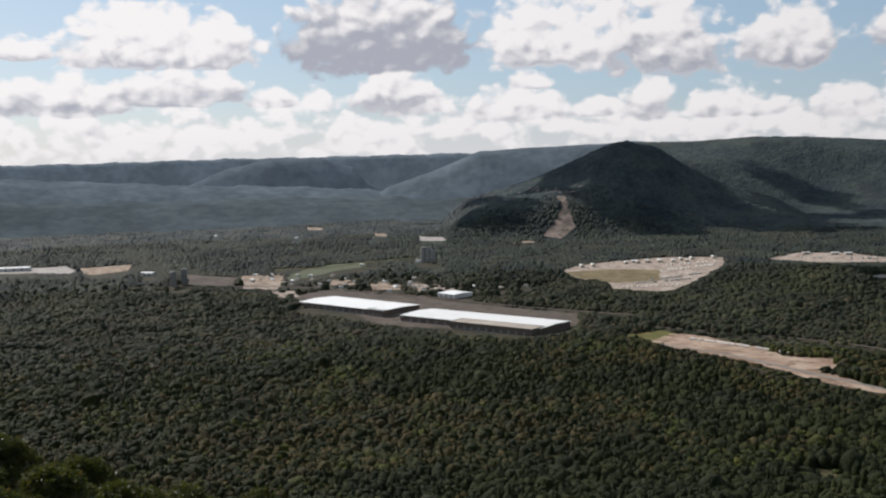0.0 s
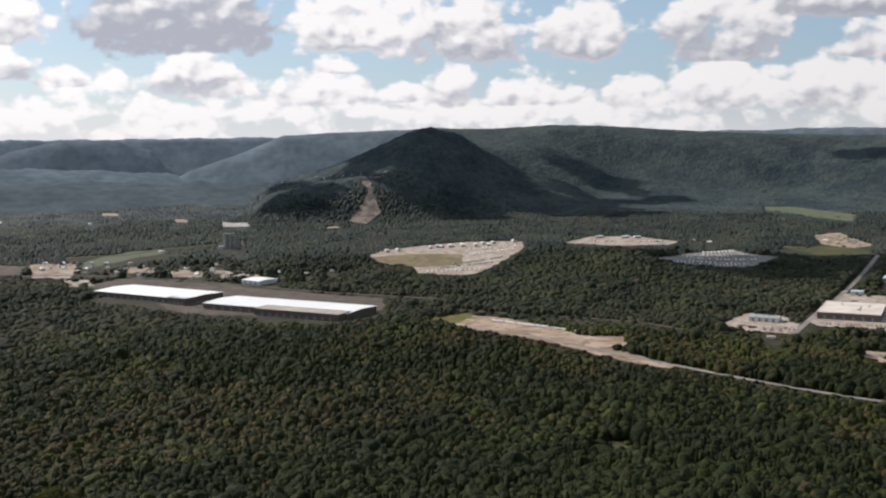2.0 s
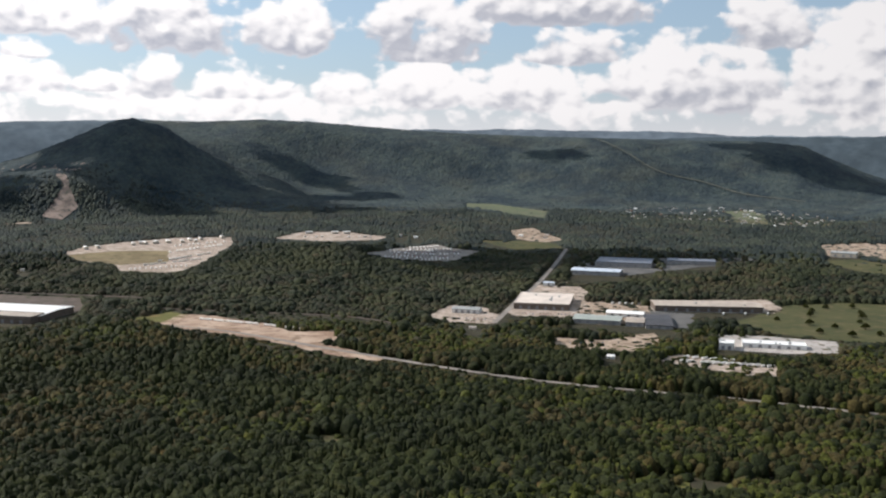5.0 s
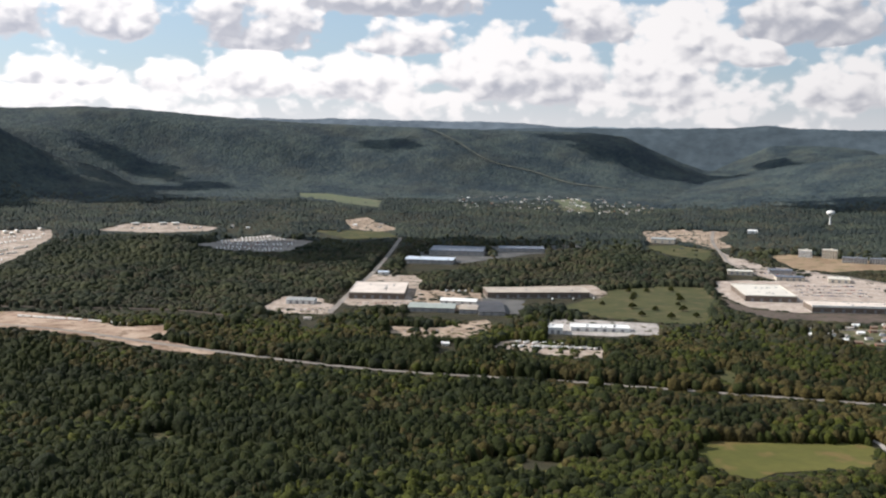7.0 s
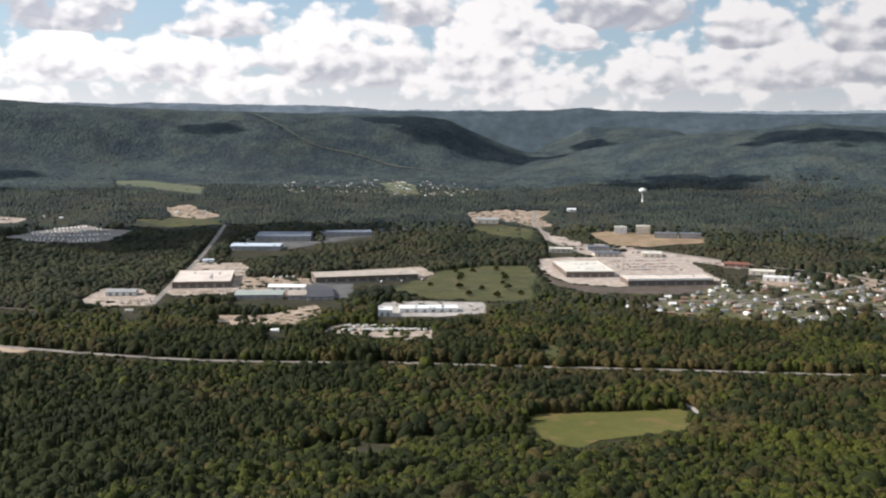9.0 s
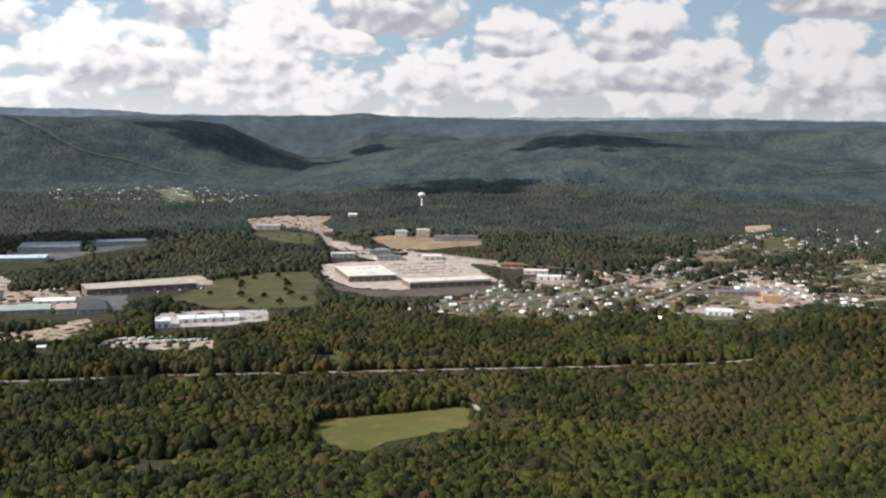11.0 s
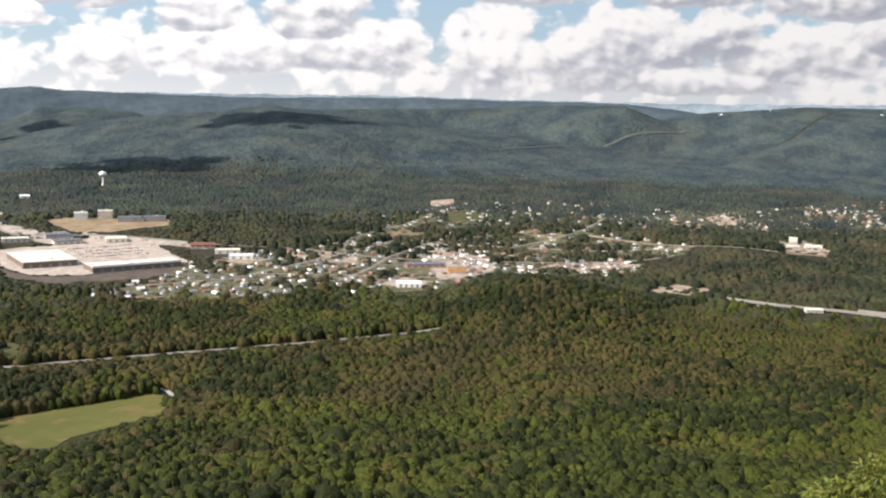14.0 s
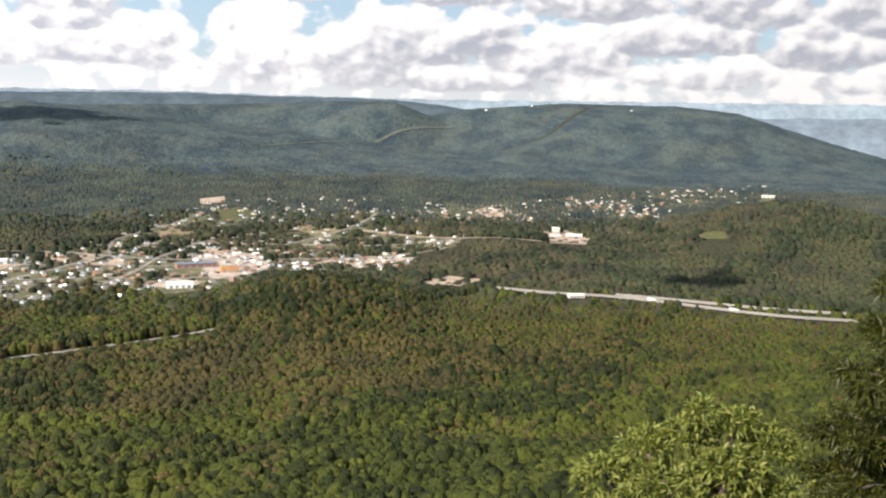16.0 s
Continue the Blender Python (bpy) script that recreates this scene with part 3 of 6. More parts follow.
def far_hills(label, base, crest, bearings, tops, mat, seed, rough=0.05, low=-4.0):
    """A range beyond the valley, haze put into its colour: a long rounded ridge, its top by bearing as an angle."""
    az = np.arange(bearings[0], bearings[-1] + 0.01, 0.12)
    top = np.interp(az, bearings, tops)
    wave = rough * (np.sin(az * 2.1 + seed) * 0.5 + np.sin(az * 5.3 + seed * 2) * 0.3 + np.sin(az * 13.1 + seed) * 0.2 + np.sin(az * 31 + seed) * 0.1)
    u = np.linspace(0, 1, 14)
    A, U = np.meshgrid(np.radians(az), u)
    R = base + (crest - base) * U
    T = EYE + crest * np.tan(np.radians(top))[None]
    T = T + 3 * np.sin(A * 45 + U * 5 + seed) * U * (1 - U) + crest * np.radians(wave)[None] * U ** 8
    B = EYE + base * math.tan(radians(low))
    Z = B + np.maximum(T - B, 1.0) * ease(U) ** 0.8
    nr, na = A.shape
    i = np.arange(nr * na).reshape(nr, na)
    quads = np.stack([i[:-1, :-1], i[:-1, 1:], i[1:, 1:], i[1:, :-1]], -1).reshape(-1, 4)
    fill(tagged(new("backdrop", bpy.data.meshes.new("backdrop")), label, "hills", kind="structure"), np.stack([R * np.sin(A), R * np.cos(A), Z], -1).reshape(-1, 3), quads, mat)


# tints of lit haze painted on the hills, each with a glow
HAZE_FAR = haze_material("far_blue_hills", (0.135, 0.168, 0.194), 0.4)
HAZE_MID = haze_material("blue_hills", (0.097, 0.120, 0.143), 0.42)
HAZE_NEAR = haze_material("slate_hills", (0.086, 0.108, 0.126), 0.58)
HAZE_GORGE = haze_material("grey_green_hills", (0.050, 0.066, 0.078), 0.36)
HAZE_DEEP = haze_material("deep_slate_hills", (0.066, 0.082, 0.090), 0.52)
far_hills("far plateau, pale blue with painted haze", 4700, 4950, (-60, -24, -19, -12, -8, 2, 30, 48, 53, 54.7, 56.2, 62, 73, 79, 89, 104, 112, 150), (0.5, 0.42, 0.42, 0.50, 0.48, 0.5, 0.25, 0.3, 0.33, 0.5, 0.33, 0.36, 0.5, 0.44, 0.42, 0.62, 0.7, 0.7), HAZE_FAR, 1.0)
far_hills("far ridge with a flat top, blue with painted haze", 4450, 4800, (20, 25.6, 29.3, 30.4, 35, 40.3, 43, 47, 52), (-0.5, 0.5, 0.47, 0.56, 0.5, 0.49, 0.3, 0.0, -0.6), HAZE_MID, 2.0, 0.03)
far_hills("plateau at the head of the gorge, grey-green with painted haze", 4250, 4650, (36, 40, 45, 49.2, 52.6, 54.3, 55.8, 61, 66, 70, 75, 79, 83, 86, 89, 92), (-0.3, 0.15, 0.24, 0.25, 0.36, 0.50, 0.36, 0.27, 0.22, 0.34, 0.42, 0.36, 0.40, 0.36, 0.1, -0.4), HAZE_GORGE, 8.0, 0.02, -2.4)
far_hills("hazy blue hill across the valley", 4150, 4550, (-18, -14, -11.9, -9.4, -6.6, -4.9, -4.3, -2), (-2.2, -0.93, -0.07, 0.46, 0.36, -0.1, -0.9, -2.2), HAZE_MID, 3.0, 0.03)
far_hills("wooded shoulder of the ridge, slate blue with painted haze", 3900, 4350, (-5, -2.9, -0.6, 2.2, 4.8, 8.8, 11, 14), (-2.4, -1.26, -0.53, 0.57, 0.69, 0.8, 0.9, 0.5), HAZE_NEAR, 4.0, 0.02)
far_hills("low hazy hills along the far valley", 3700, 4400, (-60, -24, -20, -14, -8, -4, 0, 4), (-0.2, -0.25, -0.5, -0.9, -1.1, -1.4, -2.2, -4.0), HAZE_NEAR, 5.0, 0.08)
far_hills("wooded rises on the far valley floor, slate with painted haze", 3250, 3800, (-60, -24, -20, -14, -8, -2, 2, 6), (-1.3, -1.4, -1.6, -1.75, -1.7, -1.9, -2.4, -4.0), HAZE_DEEP, 7.0, 0.10)
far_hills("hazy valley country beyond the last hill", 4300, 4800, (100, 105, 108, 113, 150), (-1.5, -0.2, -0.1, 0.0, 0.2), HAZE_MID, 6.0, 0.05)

# ---------------------------------------------------------------- open ground and roads
def lot(label, mat, *outline, name="lot", **more):
    return ground_patch(name, label, list(outline), mat, **more)


lot("pale concrete storage yard far down the valley", CONCRETE, (-1090, 2330), (-944, 2338), (-880, 2360), (-830, 2282), (-824, 2235), (-923, 2255), (-1060, 2235))
lot("tan gravel yard beside the storage yard", SAND, (-843, 2318), (-729, 2371), (-706, 2266), (-773, 2208))
lot("brown bare lot between the trees", BROWN, (-557, 2187), (-437, 2135), (-426, 2022), (-517, 2047))
lot("pale gravel yard between the trees", GRAVEL, (-413, 2072), (-328, 2050), (-326, 1965), (-396, 1985))
lot("gravel apron around the white warehouses", BROWN, (-290, 1868), (-225, 1965), (-42, 1850), (71, 1740), (215, 1620), (205, 1497), (134, 1447), (45, 1480), (-97, 1557), (-160, 1690))
lot("quarried clay face on the wooded hill", QUARRY, (328, 2931), (356, 2918), (352, 2834), (362, 2740), (312, 2680), (268, 2712), (306, 2780), (338, 2843), lift=2.0, name="quarry", keep=0.06)
lot("grey quarry bench on the wooded hill", QUARRY, (170, 3082), (217, 3150), (255, 3041), (234, 3000), lift=2.5, name="quarry", keep=0.3)
lot("broad grey quarry bench under the cone", QUARRY, (309, 3037), (425, 2969), (410, 2926), (308, 2971), lift=2.5, name="quarry", keep=0.35)
lot("narrow quarry bench between the trees", QUARRY, (258, 3150), (300, 3090), (288, 3020), (252, 3050), lift=2.5, name="quarry", keep=0.3)
lot("pale tip below the quarry", SAND, (168, 2640), (230, 2668), (262, 2652), (235, 2622), lift=1.5, name="quarry", keep=0.1)
lot("graded storage ground with a dry grass middle", GRAVEL, (253, 2138), (291, 2193), (387, 2237), (498, 2271), (621, 2241), (593, 2129), (524, 1991), (430, 1841), (388, 1821), (313, 1875), (318, 1962), (267, 2016))
lot("dry grass bank in the storage ground", DRY, (257, 2110), (350, 2120), (448, 2085), (418, 1950), (331, 1947), (262, 2030), lift=0.9, name="grass")
lot("pale graded ground on a rise", GRAVEL, (701, 2192), (795, 2266), (897, 2232), (957, 2119), (914, 2087), (791, 2102), (730, 2158))
lot("worn grey vehicle yard", ROADWAY, (754, 1785), (893, 1946), (1007, 1985), (1009, 1922), (1050, 1859), (938, 1750), (801, 1745))
lot("small mown green beside the earthworks", GRASS, (250, 1400), (310, 1440), (328, 1401), (263, 1320), name="grass")
lot("bare clay earthworks along the highway", EARTH, (261, 1319), (321, 1411), (352, 1395), (397, 1284), (406, 1194), (460, 1185), (445, 1127), (414, 1122), (460, 1034), (449, 1016), (408, 1060), (375, 1122), (341, 1174), (308, 1209), (280, 1243), name="earthworks")
lot("large mown field with a dry patch", GRASS, (628, 503), (648, 503), (750, 436), (745, 416), (686, 385), (651, 401), (615, 412), (580, 414), (578, 450), (600, 481), name="field")
lot("small mown field", GRASS, (443, 523), (478, 534), (500, 519), (473, 485), (436, 486), name="field")
lot("small dry clearing in the woods", MEADOW, (270, 778), (310, 765), (306, 730), (263, 733), name="field", keep=0.2)
lot("rough green pasture with scattered trees", MEADOW, (1001, 1049), (1173, 1125), (1279, 1098), (1320, 1055), (1245, 976), (1075, 848), (1021, 894), (985, 958), (989, 1024), name="pasture")
lot("sun-bleached car park of the stores", PARKING, (1378, 1085), (1436, 1062), (1478, 1024), (1556, 1020), (1579, 952), (1553, 884), (1420, 750), (1325, 806), (1254, 832), (1228, 890), (1276, 990), name="car_park")
lot("brown earth bank below the stores", BROWN, (1267, 984), (1224, 890), (1252, 828), (1412, 748), (1362, 722), (1260, 735), (1184, 815), (1195, 910), name="bank", lift=0.35)
lot("pale commercial strip with lots and drives", PARKING, (1663, 1297), (1634, 1219), (1585, 1131), (1615, 1077), (1597, 985), (1610, 906), (1602, 814), (1548, 786), (1552, 873), (1519, 957), (1482, 1045), (1497, 1103), (1571, 1211), keep=0.24)
lot("orange clay terrace with dry grass", CLAY, (1700, 1205), (1754, 1195), (1803, 1083), (1823, 1000), (1752, 967), (1635, 1022), (1600, 1074), name="terrace")
lot("pale yard of a small plant", SAND, (1763, 1597), (1873, 1563), (1924, 1471), (1805, 1410), (1730, 1313), (1684, 1329), (1720, 1419), (1650, 1470), keep=0.22)
lot("pale dry meadow", MEADOW, (1591, 1432), (1664, 1402), (1661, 1310), (1554, 1239), (1544, 1300), (1565, 1377), name="meadow", keep=0.06)
lot("concrete yard round the big box plant", GRAVEL, (748, 1248), (934, 1450), (995, 1393), (859, 1200), (811, 1170), (746, 1215), keep=0.18)
lot("gravel yard of a small works", GRAVEL, (625, 1259), (708, 1340), (742, 1301), (728, 1232), (685, 1172), (636, 1203), keep=0.22)
lot("worn yard between the sheds", SAND, (899, 1285), (985, 1231), (940, 1150), (884, 1085), (815, 1112), (796, 1146), keep=0.22)
lot("asphalt yard of the black-roofed shed", ASPHALT, (941, 1185), (990, 1120), (913, 1033), (852, 1070), keep=0.05)
lot("gravel apron of the long shed", GRAVEL, (960, 1180), (1095, 1072), (1140, 1095), (1185, 1170), (1019, 1250), keep=0.02)
lot("sandy storage yard", SAND, (707, 1063), (753, 1019), (843, 1030), (808, 974), (744, 950), (668, 998), keep=0.25)
lot("pale yard of the white factory", CONCRETE, (855, 930), (912, 985), (940, 975), (1015, 888), (970, 836), (905, 860), (856, 900), keep=0.22)
lot("truck yard in the trees", GRAVEL, (740, 899), (783, 914), (846, 815), (801, 770), (763, 820), keep=0.24)
lot("asphalt yards of a business park", ASPHALT, (1040, 1516), (1108, 1600), (1225, 1684), (1322, 1601), (1487, 1520), (1448, 1455), (1320, 1475), (1118, 1456), keep=0.3)
lot("bright green paddock under the ridge", PADDOCK, (1514, 2774), (1587, 2723), (1600, 2441), (1486, 2280), (1460, 2466), (1440, 2634), name="paddock", keep=0.03)
lot("open ground of a hillside estate", LAWN, (1700, 2397), (1983, 2497), (2153, 2346), (2234, 2177), (2184, 1903), (2039, 1796), (1881, 1874), (1806, 2012), (1682, 2143), name="estate_lawn", keep=0.55)
lot("bright green in the estate", PADDOCK, (2062, 2222), (2166, 2232), (2068, 2060), (1975, 1979), (1937, 2041), name="grass", lift=1.0, keep=0.1)
lot("lawns of the town along the strip", LAWN, (1110, 800), (1192, 718), (1385, 732), (1560, 690), (1700, 560), (1720, 330), (1700, 60), (1583, 66), (1517, 123), (1478, 277), (1321, 322), (1217, 475), (1114, 670), name="town_lawn", keep=0.72)
lot("lawns of the upper town under the trees", LAWN, (1600, 700), (1717, 631), (1962, 600), (2200, 574), (2250, 398), (2250, 10), (2100, -60), (1900, -20), (1722, 1), (1740, 330), (1700, 560), name="town_lawn", keep=0.80)
lot("lawns of the far suburb", LAWN, (2259, 207), (2465, -64), (2549, -264), (2724, -584), (2900, -839), (2812, -913), (2400, -700), (2038, -418), (1850, -290), (1928, -160), (2025, -54), name="town_lawn", keep=0.80)
lot("bare sandy plot in the suburb", SAND, (2288, -34), (2394, -89), (2194, -162), (2110, -150), (2126, -68), lift=1.0, keep=0.5)
lot("pale grounds of the clinic", SAND, (2010, -165), (2030, -215), (1915, -250), (1860, -235), (1868, -165), lift=1.0, keep=0.25)
lot("dry yellow plot among the trees", MEADOW, (2105, 508), (2205, 496), (2150, 434), (2058, 421), (2009, 473), lift=1.0, keep=0.06)
lot("bare plot among the trees", SAND, (2328, 605), (2380, 556), (2287, 530), (2240, 575), keep=0.05)
lot("pale lot and yard in the town", GRAVEL, (1627, 409), (1649, 329), (1529, 287), (1452, 303), (1400, 345), (1511, 390), lift=1.0, keep=0.05)
lot("strip of dry grass beside the highway", MEADOW, (870, 686), (890, 674), (862, 640), (827, 615), (836, 650), name="grass", keep=0.1)
lot("yellow field on the wooded hill", MEADOW, (1872, -442), (1847, -482), (1788, -478), (1819, -435), name="field", lift=1.2)

lot("pale track clearing in the valley woods", SAND, (-713, 3530), (-640, 3510), (-630, 3440), (-700, 3450))
lot("pale track clearing in the valley woods", SAND, (-593, 3490), (-525, 3475), (-515, 3400), (-585, 3400))
lot("pale track clearing in the valley woods", SAND, (-446, 3340), (-385, 3265), (-372, 3160), (-430, 3190))
lot("pale track clearing in the valley woods", SAND, (-205, 3020), (-160, 2964), (-158, 2890), (-200, 2910))
lot("white gravel pad in the valley woods", CONCRETE, (-70, 2890), (8, 2770), (4, 2715), (-60, 2740))
lot("worn yard of small works and houses", SAND, (-435, 2157), (-344, 2169), (-329, 2056), (-352, 1995), (-403, 2015), keep=0.2)
lot("gravel yard by the warehouses", GRAVEL, (-338, 1965), (-286, 1945), (-270, 1880), (-312, 1872), keep=0.15)
lot("green meadow strip along the valley", PADDOCK, (-336, 2165), (-308, 2225), (-250, 2305), (-181, 2335), (-175, 2262), (-230, 2214), (-290, 2118), (-323, 2096), name="meadow", keep=0.05)
lot("pale house plots in the valley", SAND, (-235, 2092), (-180, 2070), (-176, 2018), (-226, 2018), keep=0.2)
lot("pale house plots in the valley", SAND, (-148, 2045), (-88, 2020), (-84, 1945), (-143, 1955), keep=0.25)
lot("pale house plots by the warehouses", GRAVEL, (-67, 2025), (0, 1993), (46, 1890), (-44, 1895), keep=0.3)
lot("sandy plot with new houses", SAND, (1282, 2120), (1353, 2130), (1325, 2025), (1300, 1915), (1232, 1905), (1215, 1985), keep=0.25)
lot("rough green pasture by the sandy plot", MEADOW, (1119, 1992), (1200, 1954), (1250, 1900), (1238, 1819), (1130, 1830), name="pasture", keep=0.15)
lot("pale lots along the town strip", SAND, (1560, 640), (1600, 610), (1555, 520), (1500, 500), (1490, 560), (1520, 620), lift=1.0, keep=0.4)
lot("tan plot between the shops", SAND, (1440, 700), (1500, 690), (1480, 640), (1420, 660), lift=1.0, keep=0.15)
lot("pale yards behind the school", SAND, (1600, 440), (1690, 420), (1650, 345), (1560, 395), lift=0.9, keep=0.25)
lot("pale lots along the main street", SAND, (1560, 230), (1640, 200), (1690, 90), (1640, 70), (1560, 150), lift=1.0, keep=0.45)
lot("gravel lot at the edge of town", GRAVEL, (1330, 420), (1400, 400), (1380, 350), (1320, 365), lift=1.0, keep=0.15)
lot("dry plots among the houses", DRY, (1900, 330), (1990, 310), (1950, 230), (1870, 250), lift=1.0, keep=0.2)
lot("dry plots among the houses", DRY, (1840, 560), (1900, 545), (1870, 480), (1810, 500), lift=1.0, keep=0.2)
lot("pale lot at the bend of the main street", SAND, (1420, 60), (1500, 20), (1470, -40), (1400, 0), lift=1.0, keep=0.2)

road_strip("road", "pale divided highway through the woods", [(262, 1325), (330, 1215), (400, 1112), (457, 1033), (548, 894), (621, 806), (697, 727), (784, 619), (850, 540), (917, 459), (990, 370), (1067, 285), (1095, 262)], 7.5, ROADWAY, margin=2.0)
road_strip("road", "straight pale road past the plant", [(688, 1177), (813, 1322), (931, 1451), (1077, 1618), (1229, 1800)], 8.0, ROADWAY, margin=5.0)
road_strip("road", "commercial road through the strip", [(1900, 1500), (1760, 1390), (1640, 1270), (1540, 1150), (1600, 1000), (1600, 860), (1590, 780), (1600, 640), (1560, 480), (1590, 330), (1640, 180), (1720, 20)], 7.0, ROADWAY, lift=1.4, margin=4.0)
road_strip("road", "town street between the houses", [(1250, 640), (1400, 600), (1560, 560), (1750, 520)], 5.5, ROADWAY, lift=1.2, margin=3.0)
road_strip("road", "town street between the houses", [(1330, 480), (1450, 470), (1600, 470), (1800, 430), (1950, 300)], 5.5, ROADWAY, lift=1.2, margin=3.0)
road_strip("road", "town street between the houses", [(1310, 700), (1370, 560), (1400, 420), (1430, 310)], 5.5, ROADWAY, lift=1.2, margin=3.0)
road_strip("road", "town street between the houses", [(1180, 730), (1290, 640), (1330, 540), (1350, 400)], 5.0, ROADWAY, lift=1.2, margin=2.5)
road_strip("road", "town street between the houses", [(1470, 720), (1480, 600), (1500, 450), (1530, 330)], 5.0, ROADWAY, lift=1.2, margin=2.5)
road_strip("road", "pale main street along the foot of the hills", [(1640, 700), (1700, 560), (1740, 420), (1760, 260), (1790, 100), (1830, -20)], 6.0, PARKING, lift=1.2, margin=3.0)
road_strip("road", "town street between the houses", [(1600, 560), (1760, 600), (1940, 560), (2120, 540)], 5.0, ROADWAY, lift=1.2, margin=3.0)
road_strip("road", "town street between the houses", [(1760, 300), (1900, 240), (2050, 200), (2200, 180)], 5.0, ROADWAY, lift=1.2, margin=3.0)
road_strip("road", "highway on a pale cutting beyond the town", [(1950, 190), (1900, 100), (1830, -30), (1840, -130), (1850, -240)], 14.0, SAND, lift=1.2, margin=6.0)
road_strip("road", "park lane beside the mown field", [(430, 545), (500, 545), (560, 485), (575, 440)], 4.0, ROADWAY, margin=1.0)
road_strip("road", "short bend of a park lane", [(770, 440), (762, 425), (748, 412)], 4.5, CONCRETE, margin=1.5)
road_strip("road", "power-line track cut through the ridge woods", [(2200, 3061), (2185, 2940), (2182, 2840), (2204, 2683), (2295, 2556), (2365, 2410), (2446, 2280)], 7.0, TRACK, lift=3.0, margin=7.0)
road_strip("road", "pale ledge road along the wooded plateau", [(3231, 641), (3409, 486), (3623, 255), (3729, 118), (3789, 36)], 7.0, TRACK, lift=3.0, margin=12.0)
road_strip("road", "cleared line climbing the far hill", [(3520, -130), (3584, -265), (3732, -376), (3916, -489)], 10.0, FLOOR, lift=1.0, margin=5.0)
road_strip("road", "service road behind the warehouses", [(-420, 2010), (-250, 1985), (-30, 1850), (120, 1720), (300, 1590)], 9.0, BROWN, margin=4.0)
road_strip("road", "lane winding through the valley woods", [(-380, 2240), (-250, 2260), (-180, 2330), (-60, 2400)], 14.0, MEADOW, margin=8.0)
road_strip("road", "lane by the railway", [(300, 1480), (420, 1390), (520, 1310), (560, 1230)], 7.0, BROWN, margin=3.0)

# ---------------------------------------------------------------- works, sheds and stores
def shed(name, label, category, x, y, w, d, h, rot, roof, wall, doors=4, vents=5, pitch=0.0, seed=1, door_label=""):
    """A long low building: walls on a plinth, roof with parapet or low pitch, dock doors, roof vents."""
    rnd = random.Random(seed)
    t = thing(name, label, category, x, y, rot)
    part("wall", Shape().box(0, 0, -3, w, d, h + 3), wall, t)
    part("plinth", Shape().box(0, 0, -3, w + 0.5, d + 0.5, 3.9), CONC, t)
    if pitch:
        part("roof", Shape().gable(0, 0, h, w, d, pitch, 0.8, 0.5), roof, t)
    else:
        s = Shape().box(0, 0, h, w + 0.6, d + 0.6, 0.5)
        for q in (-1, 1):
            s.box(0, q * d / 2, h + 0.5, w + 0.6, 0.5, 0.7).box(q * w / 2, 0, h + 0.5, 0.5, d - 0.5, 0.7)
        part("roof", s, roof, t)
    for i in range(doors):
        u = (i + 0.5) / doors * w * 0.9 - w * 0.45
        part("door", Shape().box(u, -d / 2 - 0.1, 1.0, min(4.0, w * 0.7 / doors), 0.3, min(4.5, h * 0.65)), DOOR_GREY, t, "grey dock door")
    for i in range(vents):
        u, v = rnd.uniform(-0.42, 0.42) * w, rnd.uniform(-0.38, 0.38) * d
        lift = h + 0.5 + (pitch * (1 - abs(v) / (d / 2)) if pitch else 0)
        part("roof_vent", Shape().box(u, v, lift - 0.2, rnd.uniform(1.5, 3.5), rnd.uniform(1.5, 3), rnd.uniform(1.0, 1.8)), STEEL, t, "grey rooftop unit")
    clear_rect(x, y, w, d, rot)
    return t


shed("warehouse", "huge warehouse with a dazzling white flat roof", "warehouse", -149, 1737, 212, 84, 9, -42, ROOF_WHITE, WALL_BROWN, 12, 0, 2.0, 1)
shed("warehouse", "very long warehouse with a dazzling white roof", "warehouse", 58, 1540, 265, 80, 9, -39, ROOF_WHITE, WALL_BROWN, 14, 0, 2.0, 2)
shed("loading_hall", "lower tan-roofed loading hall along the warehouse front", "shed", 75, 1472, 148, 32, 10, -39, ROOF_TAN, WALL_BROWN, 10, 0, 0, 3)
shed("loading_hall", "grey-roofed corner hall of the white warehouse", "shed", -105, 1654, 38, 26, 10.5, -42, ROOF_GREY, WALL_BROWN, 4, 0, 0, 4)
shed("shed", "square shed with a white metal roof", "shed", 20, 1852, 46, 44, 7, -48, ROOF_WHITE, WALL_WHITE, 3, 0, 1.5, 5)
shed("plant", "large square plant with a cream flat roof", "factory", 839, 1284, 82, 108, 9, -38, ROOF_SHELL, WALL_BROWN, 6, 9, 0, 6)
shed("shed", "low grey-roofed shed in a gravel yard", "shed", 698, 1272, 40, 22, 6, -41, ROOF_GREY, WALL_WHITE, 4, 0, 1.5, 7)
shed("shed", "long shed with a grey-green roof", "shed", 826, 1129, 64, 40, 6, -42, ROOF_GREEN, WALL_GREY, 5, 2, 2.0, 8)
shed("shed", "tan-roofed end of the green-roofed shed", "shed", 862, 1092, 24, 40, 6, -42, ROOF_TAN, WALL_GREY, 2, 1, 2.0, 9)
shed("shed", "bright white arched-roof shed", "shed", 886, 1146, 52, 18, 6, -45, ROOF_WHITE, WALL_WHITE, 4, 0, 2.5, 10)
shed("shed", "black-roofed hall beside a truck yard", "shed", 894, 1085, 36, 88, 5, -36, ROOF_BLACK, WALL_GREY, 3, 0, 1.8, 11)
shed("long_shed", "long low brown shed with a pale roof", "warehouse", 1033, 1145, 156, 50, 9, -31, ROOF_TAN, WALL_BROWN, 9, 4, 2.2, 12)
